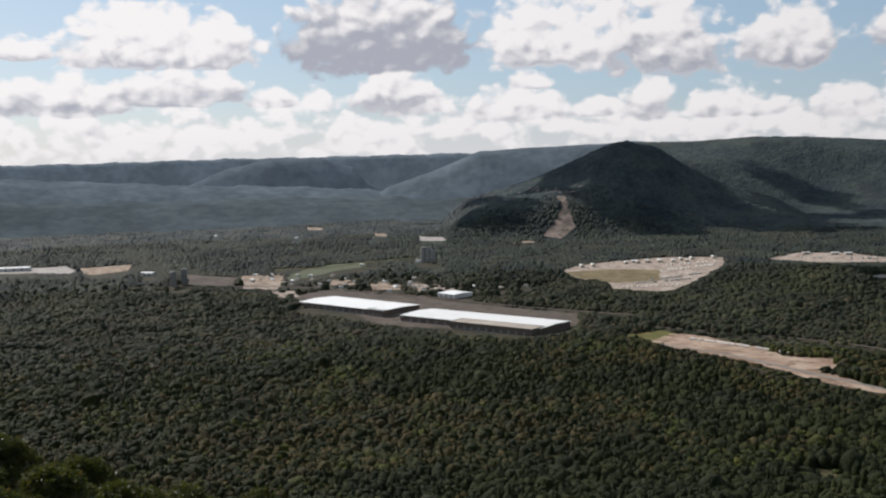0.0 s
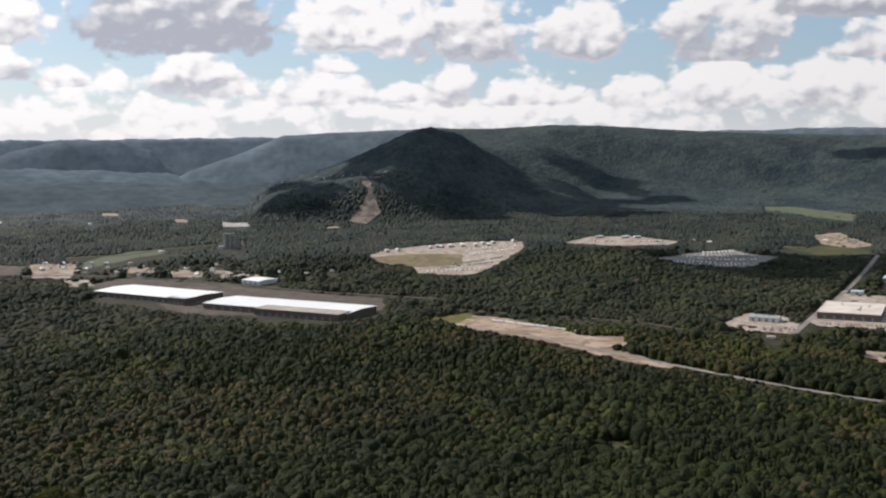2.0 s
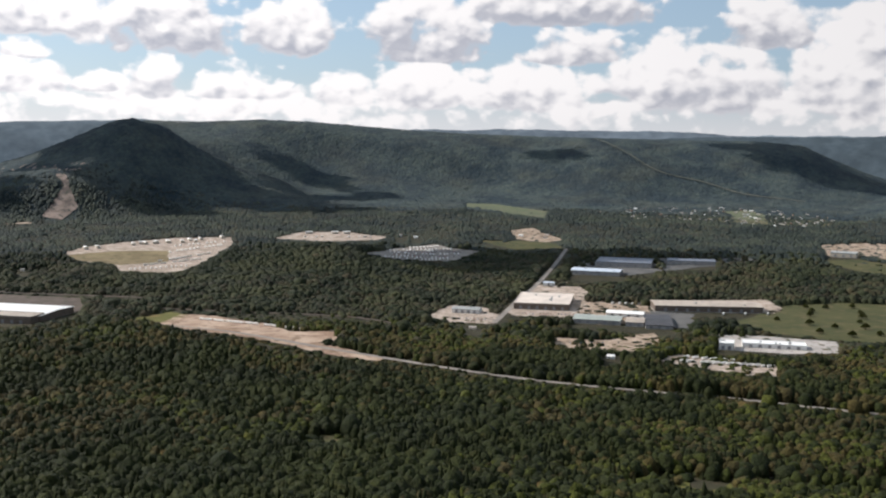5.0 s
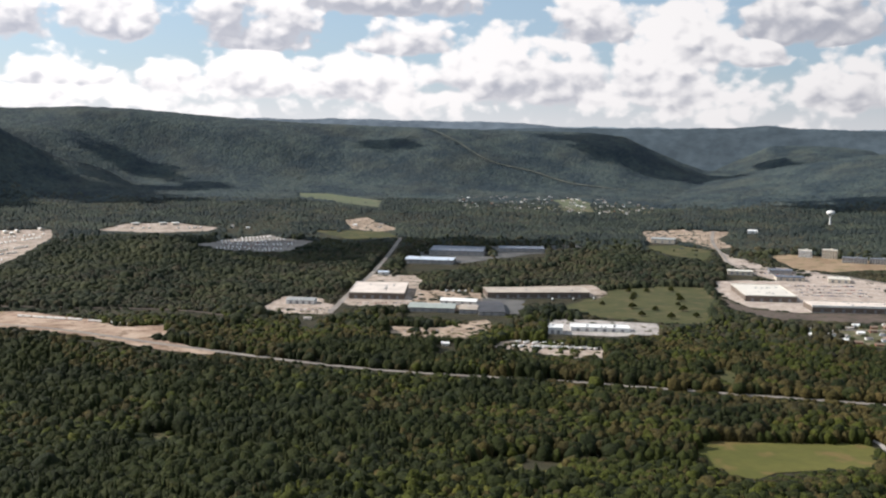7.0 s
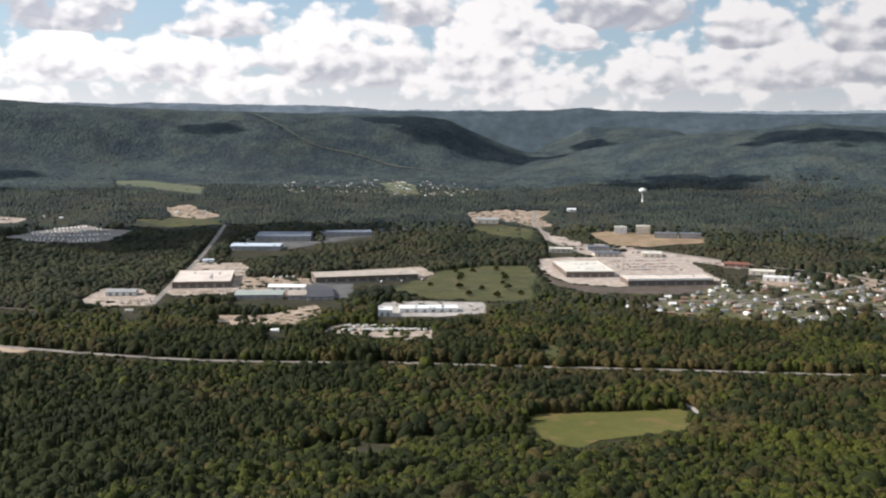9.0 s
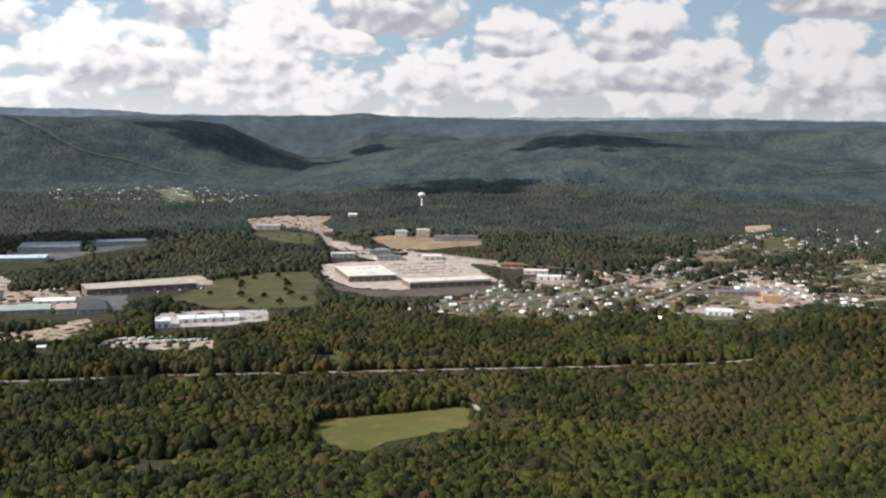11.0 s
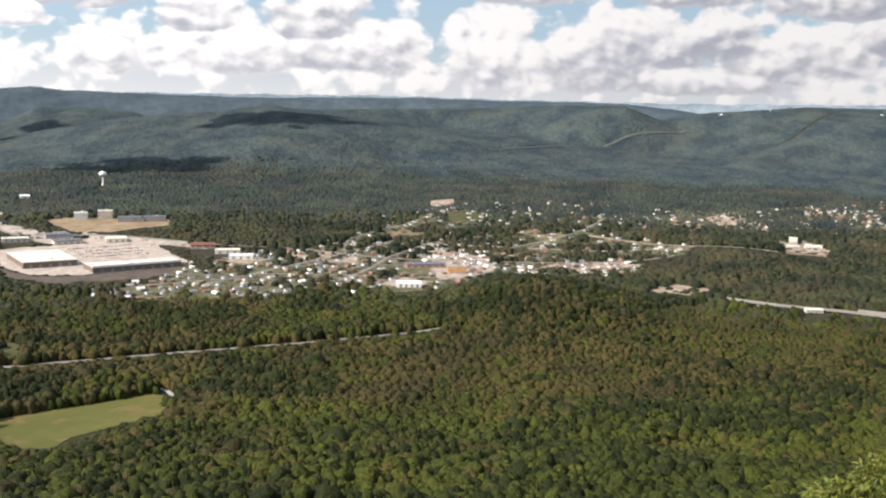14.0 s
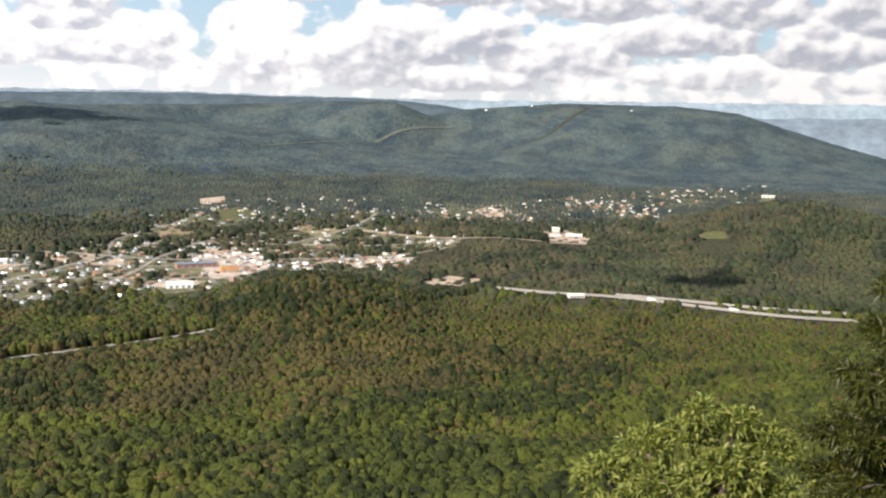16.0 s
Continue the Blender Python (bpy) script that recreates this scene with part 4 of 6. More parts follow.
shed("factory", "long white food factory among trees", "factory", 920, 897, 74, 24, 5, -41, ROOF_WHITE, WALL_WHITE, 6, 6, 0, 13)
shed("factory", "tall white end block of the factory", "factory", 862, 916, 17, 24, 8, -45, ROOF_WHITE, WALL_WHITE, 2, 2, 0, 14)
shed("shed", "pale blue-roofed hall in the business park", "shed", 1094, 1503, 88, 44, 7, -45, ROOF_BLUE, WALL_GREY, 6, 3, 1.6, 15)
shed("warehouse", "dark slate-roofed warehouse in the business park", "warehouse", 1207, 1568, 104, 84, 8, -42, ROOF_SLATE, WALL_GREY, 6, 4, 0, 16)
shed("warehouse", "second slate-roofed hall in the business park", "warehouse", 1330, 1520, 90, 44, 7, -38, ROOF_SLATE, WALL_GREY, 6, 3, 0, 17)
shed("shed", "small pale roadside shed", "shed", 949, 1440, 18, 16, 5, -38, ROOF_BLUE, WALL_WHITE, 1, 0, 1.2, 18)
shed("store", "big box store with a cream flat roof", "store", 1337, 955, 76, 116, 9, -42, ROOF_CREAM, WALL_BROWN, 5, 10, 0, 19)
part("fascia", Shape().box(0, -22.5, 8.0, 133, 0.8, 2.8), WALL_WHITE, shed("store", "long store with a white roof edge facing the valley", "store", 1338, 800, 132, 44, 9, -40, ROOF_SHELL, WALL_BROWN, 8, 8, 0, 20), "white front fascia")
shed("plant", "low grey plant in a pale yard", "factory", 1671, 1450, 50, 36, 8, -54, ROOF_GREY, WALL_CREAM, 3, 2, 0, 21)
shed("shop", "pale flat-roofed shops on the strip", "shop", 1478, 1105, 42, 24, 6, -50, ROOF_CREAM, WALL_CREAM, 4, 2, 0, 22)
shed("shop", "cream-roofed shop building on the strip", "shop", 1556, 962, 34, 36, 6, -55, ROOF_CREAM, WALL_CREAM, 3, 2, 0, 23)
shed("shop", "slate-roofed shop on the strip", "shop", 1500, 1020, 46, 26, 6, -45, ROOF_SLATE, WALL_CREAM, 4, 2, 0, 24)
shed("shop", "low slate-roofed shops on the strip", "shop", 1545, 1070, 40, 24, 6, -48, ROOF_SLATE, WALL_GREY, 4, 2, 0, 25)
shed("shed", "small white-roofed barn at the wood's edge", "barn", 1947, 1427, 20, 14, 6, -50, ROOF_WHITE, WALL_WHITE, 1, 0, 2, 26)
shed("school", "orange brick school block with a flat roof", "school", 1471, 337, 26, 18, 11, -70, ROOF_TAN, WALL_ORANGE, 3, 2, 0, 27)
shed("school", "long dark-roofed school wing", "school", 1505, 395, 60, 18, 6, -62, ROOF_SLATE, WALL_BRICK, 5, 2, 0, 28)
shed("shop", "long white-roofed market in the town", "shop", 1333, 372, 34, 18, 6, -72, ROOF_WHITE, WALL_WHITE, 4, 1, 0, 29)
shed("shop", "white-roofed shop on the town strip", "shop", 1475, 690, 38, 18, 6, -65, ROOF_WHITE, WALL_WHITE, 3, 1, 0, 30)
shed("shop", "cream-roofed shop on the town strip", "shop", 1520, 735, 40, 18, 6, -65, ROOF_CREAM, WALL_CREAM, 3, 1, 0, 31)
shed("shop", "red-roofed restaurant by the strip", "shop", 1560, 800, 40, 20, 6, -62, ROOF_RED, WALL_BRICK, 3, 0, 2.5, 32)
shed("clinic", "tall white clinic block on a pale terrace", "clinic", 1980, -190, 15, 13, 12, -95, ROOF_CREAM, WALL_CREAM, 4, 2, 0, 33)
shed("clinic", "low white wing of the clinic", "clinic", 1940, -222, 30, 12, 5, -100, ROOF_CREAM, WALL_WHITE, 5, 2, 0, 34)
shed("clinic", "low cream wing of the clinic", "clinic", 1925, -185, 22, 10, 5, -92, ROOF_CREAM, WALL_CREAM, 4, 2, 0, 35)
shed("garage", "pale flat garage along the highway", "garage", 1345, -160, 22, 8, 4, -80, ROOF_CREAM, WALL_CREAM, 4, 0, 0, 36)
shed("store", "white-roofed store in the far suburb", "store", 2640, -800, 34, 18, 6, -110, ROOF_GREY, WALL_CREAM, 3, 0, 0, 37)
shed("shed", "long pale shed by the storage yard", "shed", -1000, 2290, 120, 26, 7, 10, ROOF_WHITE, WALL_WHITE, 6, 0, 1.5, 38)
shed("shed", "small pale works shed in the valley", "shed", -640, 2190, 30, 14, 6, -20, ROOF_WHITE, WALL_WHITE, 2, 0, 1.5, 39)


def silo_tower():
    t = thing("silo", "tall concrete cement silos with a headhouse", "silo", -36, 2325)
    for i, (x, y) in enumerate(((-10, -4), (0, -4), (10, -4), (-5, 5), (5, 5))):
        part("silo_tube", Shape().lathe(x, y, [(5.2, -2), (5.2, 27 if i else 33), (4.2, 28.5 if i else 34.5), (0.5, 29 if i else 35)], 20), CONC, t, smooth=False)
    part("headhouse", Shape().box(0, 0, 28.5, 20, 6, 5), WALL_GREY, t, "grey headhouse on top")
    part("elevator_leg", Shape().box(17, 0, -2, 2.2, 2.2, 34), STEEL, t, "steel elevator leg")
    part("control_house", Shape().box(-22, -6, -2, 12, 9, 8), WALL_WHITE, t, "white control house at the foot")
    clear_rect(-36, 2325, 50, 26, 0)


def flats(label, x, y, w, d, floors, rot, wall, columns=5, roof=ROOF_GREY, name="apartment_block", category="building"):
    """A block with its storeys of windows as real recessed panes, parapet and stair head."""
    t = thing(name, label, category, x, y, rot)
    h = floors * 3.1 + 1.0
    part("wall", Shape().box(0, 0, -3, w, d, h + 3), wall, t)
    s = Shape().box(0, 0, h, w + 0.5, d + 0.5, 0.6)
    part("roof", s, roof, t)
    part("stair_head", Shape().box(w * 0.1, 0, h + 0.6, 4, 3, 2.4), wall, t)
    for f in range(floors):
        for c in range(columns):
            u = (c + 0.5) / columns * w - w / 2
            part("window", Shape().box(u, -d / 2 - 0.02, 1.0 + f * 3.1, w / columns * 0.55, 0.12, 1.6), DARK_GLASS, t)
    clear_rect(x, y, w, d, rot, 7)


silo_tower()
flats("grey concrete tower block in the valley woods", -545, 2034, 12, 12, 9, 15, CONC, 3)
flats("second grey concrete tower block", -528, 2050, 12, 12, 10, 15, CONC, 3)
flats("white hotel on the orange terrace", 1752, 1159, 25, 16, 4, -56, WALL_WHITE, 6, ROOF_CREAM, "hotel", "hotel")
flats("cream hotel on the orange terrace", 1778, 1122, 28, 16, 5, -58, WALL_CREAM, 6, ROOF_CREAM, "hotel", "hotel")
flats("long dark apartment row on the terrace", 1764, 1060, 44, 13, 3, -58, WALL_GREY, 9, ROOF_SLATE)
flats("second dark apartment row on the terrace", 1792, 1022, 42, 13, 3, -58, WALL_GREY, 9, ROOF_SLATE)


def water_tower():
    t = thing("water_tower", "white spheroid water tower above the trees", "water tower", 2218, 1404)
    part("tank", Shape().lathe(0, 0, [(2, 21), (6, 23), (9.5, 26.5), (10, 29), (8.5, 32), (5, 34), (0.6, 34.8)], 24), WALL_WHITE, t, "white steel tank", True)
    part("stem", Shape().lathe(0, 0, [(4.0, -3), (3.0, 2), (2.0, 6), (1.8, 18), (2.2, 21.2)], 16), WALL_WHITE, t, "", True)
    part("vent", Shape().lathe(0, 0, [(0.6, 34.6), (0.6, 35.6), (0.1, 36)], 8), STEEL, t)
    clear_rect(2218, 1404, 16, 16, 0)


water_tower()
# ---------------------------------------------------------------- yards: trailers, cabins, cars, trucks
def make_trailer():
    t = new("trailer")
    part("box", Shape().box(0, 0, 1.2, 14.0, 2.6, 2.8), WALL_WHITE, t, "white box body")
    part("chassis", Shape().box(0, 0, 0.85, 13.4, 1.6, 0.35), STEEL, t)
    for x in (-5.8, -4.5):
        for y in (-1.1, 1.1):
            part("wheel", Shape().lathe(0, 0, [(0.5, -0.15), (0.5, 0.15)], 10), RUBBER, t).matrix_basis = pose(x, y, 0.5, 90, 0, 0)
    part("landing_gear", Shape().box(4.5, 0, 0, 0.3, 1.8, 0.9), STEEL, t)
    return tagged(t, "white box trailer parked in the yard", "trailer", "parked trailers")


def make_cabin():
    t = new("portable_cabin")
    part("wall", Shape().box(0, 0, 0.4, 16, 7.5, 3.4), WALL_CREAM, t)
    part("roof", Shape().gable(0, 0, 3.8, 16, 7.5, 1.0, 0.4, 0.25), ROOF_WHITE, t, "white metal roof")
    part("skid", Shape().box(0, 0, -0.6, 15, 6.0, 1.0), STEEL, t)
    for x in (-5, 0, 5):
        part("window", Shape().box(x, -3.78, 1.6, 1.6, 0.1, 1.2), DARK_GLASS, t)
    return tagged(t, "pale portable cabin with a white roof in the storage ground", "cabin", "portable cabins")


def make_car(paintwork, label):
    t = new("car")
    s = Shape().add([(x, y, z) for x, z in ((-2.2, 0.4), (-2.2, 0.95), (2.2, 0.85), (2.2, 0.4)) for y in (-0.9, 0.9)],
                    [(0, 1, 3, 2), (2, 3, 5, 4), (4, 5, 7, 6), (6, 7, 1, 0), (0, 2, 4, 6), (1, 7, 5, 3)])
    part("body", s, paintwork, t)
    cab = Shape().add([(x, y, z) for x, y, z in ((-1.7, -0.8, 0.9), (-1.7, 0.8, 0.9), (1.0, 0.8, 0.9), (1.0, -0.8, 0.9), (-1.1, -0.65, 1.5), (-1.1, 0.65, 1.5), (0.3, 0.65, 1.5), (0.3, -0.65, 1.5))],
                      [(4, 7, 6, 5), (0, 3, 7, 4), (3, 2, 6, 7), (2, 1, 5, 6), (1, 0, 4, 5)])
    part("cabin", cab, DARK_GLASS, t, "dark glazed cabin")
    for x in (-1.4, 1.4):
        for y in (-0.85, 0.85):
            part("wheel", Shape().lathe(0, 0, [(0.33, -0.1), (0.33, 0.1)], 8), RUBBER, t).matrix_basis = pose(x, y, 0.33, 90, 0, 0)
    return tagged(t, label, "car", "parked cars")


def make_truck():
    t = new("truck")
    part("box", Shape().box(-2.5, 0, 1.2, 14.0, 2.6, 2.9), WALL_WHITE, t, "white box trailer")
    part("cab", Shape().box(6.6, 0, 0.7, 2.4, 2.5, 2.8).box(8.3, 0, 0.7, 1.2, 2.2, 1.3), CAR_PAINTS[1], t, "silver cab")
    part("chassis", Shape().box(0, 0, 0.7, 15, 1.4, 0.4), STEEL, t)
    for x in (-8, -6.8, 4.6, 8.0):
        for y in (-1.1, 1.1):
            part("wheel", Shape().lathe(0, 0, [(0.5, -0.15), (0.5, 0.15)], 10), RUBBER, t).matrix_basis = pose(x, y, 0.5, 90, 0, 0)
    return tagged(t, "white articulated truck on the highway", "truck", "trucks")


TRAILER, CABIN, TRUCK = make_trailer(), make_cabin(), make_truck()
TRAILER.scale = TRUCK.scale = (0.7, 0.7, 0.7)
CARS = [make_car(p, n + " car parked in a lot") for p, n in zip(CAR_PAINTS, ("white", "silver", "dark", "red", "blue"))]
USED = set()


def stand(model, x, y, rot, lift=0.5):
    """Set a copy of the model on the ground (its first use moves the model itself)."""
    m = pose(x, y, height_at(x, y) + lift, 0, 0, rot)
    if model.name not in USED:
        USED.add(model.name)
        model.matrix_basis = m @ Matrix.Diagonal((*model.scale, 1))
        return model
    return copy_thing(model, m)


def row(model, start, end, n, turn, lift=0.5, miss=0.12, seed=0):
    """Parked one beside another along a line; turn: their heading against the line."""
    rnd = random.Random(seed)
    rot = math.degrees(math.atan2(end[1] - start[1], end[0] - start[0])) + turn
    for i in range(n):
        if rnd.random() < miss:
            continue
        u = (i + 0.5) / n
        pick = rnd.choice(model) if isinstance(model, list) else model
        stand(pick, start[0] + (end[0] - start[0]) * u + rnd.uniform(-0.8, 0.8), start[1] + (end[1] - start[1]) * u + rnd.uniform(-0.8, 0.8), rot + rnd.uniform(-4, 4), lift)


row(CABIN, (285, 2170), (610, 2235), 13, 80, 1.2, 0.1, 1)
row(CABIN, (400, 2205), (600, 2180), 7, 85, 1.2, 0.3, 2)
row(TRAILER, (330, 1885), (440, 1880), 12, 85, 0.6, 0.1, 3)
row(TRAILER, (400, 1960), (515, 2010), 11, 10, 0.6, 0.1, 4)
row(TRAILER, (365, 1925), (480, 1950), 10, 12, 0.6, 0.1, 5)
row(TRAILER, (440, 2060), (570, 2120), 14, 75, 0.6, 0.2, 6)
row(TRAILER, (470, 2140), (590, 2170), 12, 80, 0.6, 0.2, 7)
row(TRAILER, (760, 2190), (920, 2130), 14, 70, 0.6, 0.35, 8)
row(CABIN, (790, 2240), (900, 2200), 4, 10, 1.2, 0.2, 9)
row(TRAILER, (820, 1790), (930, 1770), 14, 80, 0.6, 0.15, 10)
row(TRAILER, (830, 1840), (985, 1830), 20, 80, 0.6, 0.15, 11)
row(TRAILER, (890, 1910), (1005, 1900), 14, 80, 0.6, 0.15, 12)
row(TRAILER, (785, 1765), (905, 1755), 16, 70, 0.6, 0.25, 41)
row(TRAILER, (850, 1885), (960, 1880), 15, 60, 0.6, 0.3, 42)
row(TRAILER, (915, 1945), (1000, 1950), 10, 75, 0.6, 0.3, 43)
row(CARS, (820, 1815), (960, 1800), 34, 85, 0.6, 0.1, 13)
row(CARS, (860, 1875), (1010, 1865), 34, 85, 0.6, 0.1, 14)
row(TRAILER, (330, 1350), (425, 1195), 16, 0, 0.6, 0.1, 15)
row(TRAILER, (760, 880), (835, 812), 14, 40, 0.6, 0.15, 17)
row(TRAILER, (770, 905), (815, 850), 7, 60, 0.6, 0.2, 18)
row(TRAILER, (930, 1245), (975, 1220), 5, 70, 0.6, 0.1, 19)
row(TRAILER, (1010, 1105), (1100, 1065), 3, 60, 0.6, 0.2, 20)
row(CARS, (1390, 920), (1470, 850), 26, 90, 0.6, 0.15, 22)
row(CARS, (1410, 940), (1490, 870), 26, 90, 0.6, 0.15, 23)
row(CARS, (1430, 960), (1510, 890), 26, 90, 0.6, 0.2, 24)
row(CARS, (1450, 985), (1535, 915), 26, 90, 0.6, 0.3, 25)
row(CARS, (1360, 880), (1430, 820), 22, 90, 0.6, 0.3, 26)
row(CARS, (1500, 1110), (1560, 1000), 24, 80, 0.6, 0.2, 27)
row(CARS, (1540, 900), (1580, 800), 20, 80, 0.6, 0.2, 28)
row(CARS, (760, 1225), (840, 1180), 18, 90, 0.6, 0.25, 29)
row(CARS, (650, 1235), (700, 1195), 12, 90, 0.6, 0.2, 30)
row(CARS, (1470, 330), (1600, 330), 24, 90, 1.1, 0.2, 31)
row(CARS, (1860, -200), (1890, -240), 10, 90, 1.1, 0.2, 32)
row(CARS, (700, 1020), (790, 985), 14, 80, 0.6, 0.4, 33)


def viaduct(label, points, width, deck):
    """A concrete highway bridge: deck, two parapets, and piers down to the ground."""
    line = smooth_line(points, 12.0)
    mid = line[len(line) // 2]
    t = thing("viaduct", label, "bridge", mid.x, mid.y, z=0)
    for name, lo, hi, off in (("deck", -1.2, 0.0, 0.0), ("parapet", 0.0, 1.1, width / 2), ("parapet", 0.0, 1.1, -width / 2)):
        half = width / 2 if name == "deck" else 0.25
        s, rows = Shape(), []
        for i, q in enumerate(line):
            d = (line[min(i + 1, len(line) - 1)] - line[max(i - 1, 0)]).normalized()
            side = Vector((-d.y, d.x))
            a, b = q + side * (off + half) - mid, q + side * (off - half) - mid
            rows += [(a.x, a.y, deck + lo), (b.x, b.y, deck + lo), (b.x, b.y, deck + hi), (a.x, a.y, deck + hi)]
        s.add(rows, [(4 * i + j, 4 * i + (j + 1) % 4, 4 * i + 4 + (j + 1) % 4, 4 * i + 4 + j) for i in range(len(line) - 1) for j in range(4)])
        part(name, s, BRIDGE, t)
    for q in line[1::3]:
        part("pier", Shape().box(q.x - mid.x, q.y - mid.y, height_at(q.x, q.y) - 2, 1.6, width * 0.6, deck - 1.2 - height_at(q.x, q.y) + 2), CONC, t)
    for near in (1.0, 0.99, 0.978):
        CLEAR.append(([((q.x + 14) * near, q.y * near) for q in line] + [((q.x - 14) * near, q.y * near) for q in reversed(line)], -1.0 if near > 0.995 else 0.45))


BRIDGE = paint("bleached_concrete", (0.25, 0.23, 0.205), 0.8, 0.15, size=0.05)
viaduct("pale concrete highway viaduct through the woods", [(1390, -50), (1362, -120), (1350, -190), (1330, -245), (1299, -300), (1262, -365), (1240, -420), (1225, -500)], 7, 4.5)
viaduct("second pale carriageway of the viaduct", [(1360, -215), (1345, -262), (1322, -320), (1296, -380), (1280, -440), (1270, -500)], 7, 4.5)
TRUCK.matrix_basis = pose(1322, -258, 4.5, 0, 0, -120) @ Matrix.Diagonal((0.7, 0.7, 0.7, 1))
copy_thing(TRUCK, pose(1270, -352, 4.5, 0, 0, -122))

# ---------------------------------------------------------------- houses
def make_house(label, w, d, h, wall, roof, wing=0.0, chimney=True):
    t = new("house")
    ends = [(x, y, z) for x in (-w / 2, w / 2) for y, z in ((-d / 2, -2), (d / 2, -2), (d / 2, h), (0, h + d * 0.24), (-d / 2, h))]
    part("wall", Shape().add(ends, [(4, 3, 2, 1, 0), (5, 6, 7, 8, 9)] + [(i, (i + 1) % 5, (i + 1) % 5 + 5, i + 5) for i in range(5)]), wall, t)
    part("roof", Shape().gable(0, 0, h, w, d, d * 0.25, 0.5, 0.3), roof, t)
    if wing:
        part("wing", Shape().box(w * 0.25, -d / 2 - wing / 2, -2, w * 0.4, wing, h + 1.6), wall, t)
        s = Shape().gable(0, 0, h - 0.4, wing + 1, w * 0.4, w * 0.11, 0.4, 0.3)
        part("wing_roof", s, roof, t).matrix_basis = pose(w * 0.25, -d / 2 - wing / 2 + 0.5, 0, 0, 0, 90)
    if chimney:
        part("chimney", Shape().box(-w * 0.3, 0.6, h, 0.9, 0.9, d * 0.25 + 1.2), WALL_BRICK, t, "brick chimney")
    part("door", Shape().box(-w * 0.08, -d / 2 - 0.05, 0, 1.1, 0.12, 2.1), DOOR_GREY, t)
    for u in (-0.33, 0.12 if not wing else -0.2, 0.36):
        part("window", Shape().box(u * w, -d / 2 - 0.04, 0.9, 1.3, 0.1, 1.3), DARK_GLASS, t)
    return tagged(t, label, "house", "houses of the town")


HOUSES = [
    make_house("small white house with a grey shingle roof", 13, 8, 3.2, WALL_WHITE, SHINGLE, 0, True),
    make_house("white house with a pale metal roof", 14, 8.5, 3.2, WALL_WHITE, ROOF_WHITE, 3.5, False),
    make_house("cream house with a pale shingle roof", 15, 9, 3.3, WALL_CREAM, SHINGLE_PALE, 4.0, True),
    make_house("brick house with a brown shingle roof", 14, 9, 3.2, WALL_BRICK, SHINGLE_BROWN, 0, True),
    make_house("two-storey white house with a pale roof", 12, 9, 5.8, WALL_WHITE, SHINGLE_PALE, 0, True),
    make_house("pale blue house with a grey roof", 13, 8, 3.2, WALL_BLUE, SHINGLE, 3.0, False),
]
for h in HOUSES:
    h.scale = (0.66, 0.66, 0.66)
TAKEN, FAR_HOUSES = [], []


def settle(outline, n, seed, picks, gap=17.0, heading=-40, joined=False, open_up=True):
    """Houses over a part of town, clear of streets, yards and each other."""
    rnd = random.Random(seed)
    xs, ys = [p[0] for p in outline], [p[1] for p in outline]
    solid = [o for o, share in CLEAR if share == 0.0]
    made = tries = 0
    while made < n and tries < n * 40:
        tries += 1
        x, y = rnd.uniform(min(xs), max(xs)), rnd.uniform(min(ys), max(ys))
        p = (np.array([x]), np.array([y]))
        if not inside(*p, outline)[0] or any(abs(x - u) < gap and abs(y - v) < gap for u, v in TAKEN):
            continue
        if any(min(q[0] for q in o) < x < max(q[0] for q in o) and min(q[1] for q in o) < y < max(q[1] for q in o) and inside(*p, o)[0] for o in solid):
            continue
        TAKEN.append((x, y))
        pick, rot = HOUSES[rnd.choice(picks)], heading + rnd.choice((0, 90, 180, 270)) + rnd.uniform(-9, 9)
        if joined:
            FAR_HOUSES.append((pick, pose(x, y, height_at(x, y) + 0.6, 0, 0, rot)))
        else:
            stand(pick, x, y, rot, 0.6)
        made += 1
    for x, y in TAKEN[len(TAKEN) - made:]:
        if open_up:
            clear_rect(x, y, 12, 10, 0, 2.0)
        else:
            CLEAR.append(([(x - 7, y - 7), (x + 7, y - 7), (x + 7, y + 7), (x - 7, y + 7)], 0.0))


settle([(1120, 790), (1192, 718), (1385, 732), (1560, 690), (1690, 560), (1690, 60), (1583, 70), (1517, 130), (1478, 277), (1321, 330), (1217, 475), (1120, 670)], 175, 51, (0, 0, 1, 2, 3, 5, 5, 3, 0, 3, 0), 14)
settle([(1600, 700), (1717, 631), (1962, 600), (2200, 574), (2250, 398), (2250, 10), (2100, -60), (1900, -20), (1722, 5), (1740, 330), (1700, 560)], 90, 52, (0, 0, 2, 3, 3, 5), 20)
settle([(2259, 150), (2465, -64), (2549, -264), (2500, -500), (2300, -420), (2050, -390), (1890, -290), (2130, -180), (2170, -20)], 24, 53, (2, 0, 3, 0, 3), 22, -95, True)
settle([(2525, -262), (2471, -367), (2301, -483), (2104, -437), (2202, -353), (2381, -248)], 80, 57, (3, 2, 0, 3, 5), 9, -95, True)
settle([(2500, -300), (2724, -584), (2900, -800), (2780, -860), (2400, -640), (2300, -480)], 10, 54, (0, 2, 3), 26, -95, True)
settle([(1700, 2380), (1960, 2460), (2140, 2330), (2220, 2170), (2170, 1910), (2039, 1806), (1890, 1884), (1816, 2012), (1692, 2143)], 125, 55, (1, 2, 4, 0, 3), 14, -40, True, False)
settle([(1180, 745), (1300, 735), (1420, 745), (1350, 705), (1200, 690)], 6, 56, (1, 2, 5), 17)
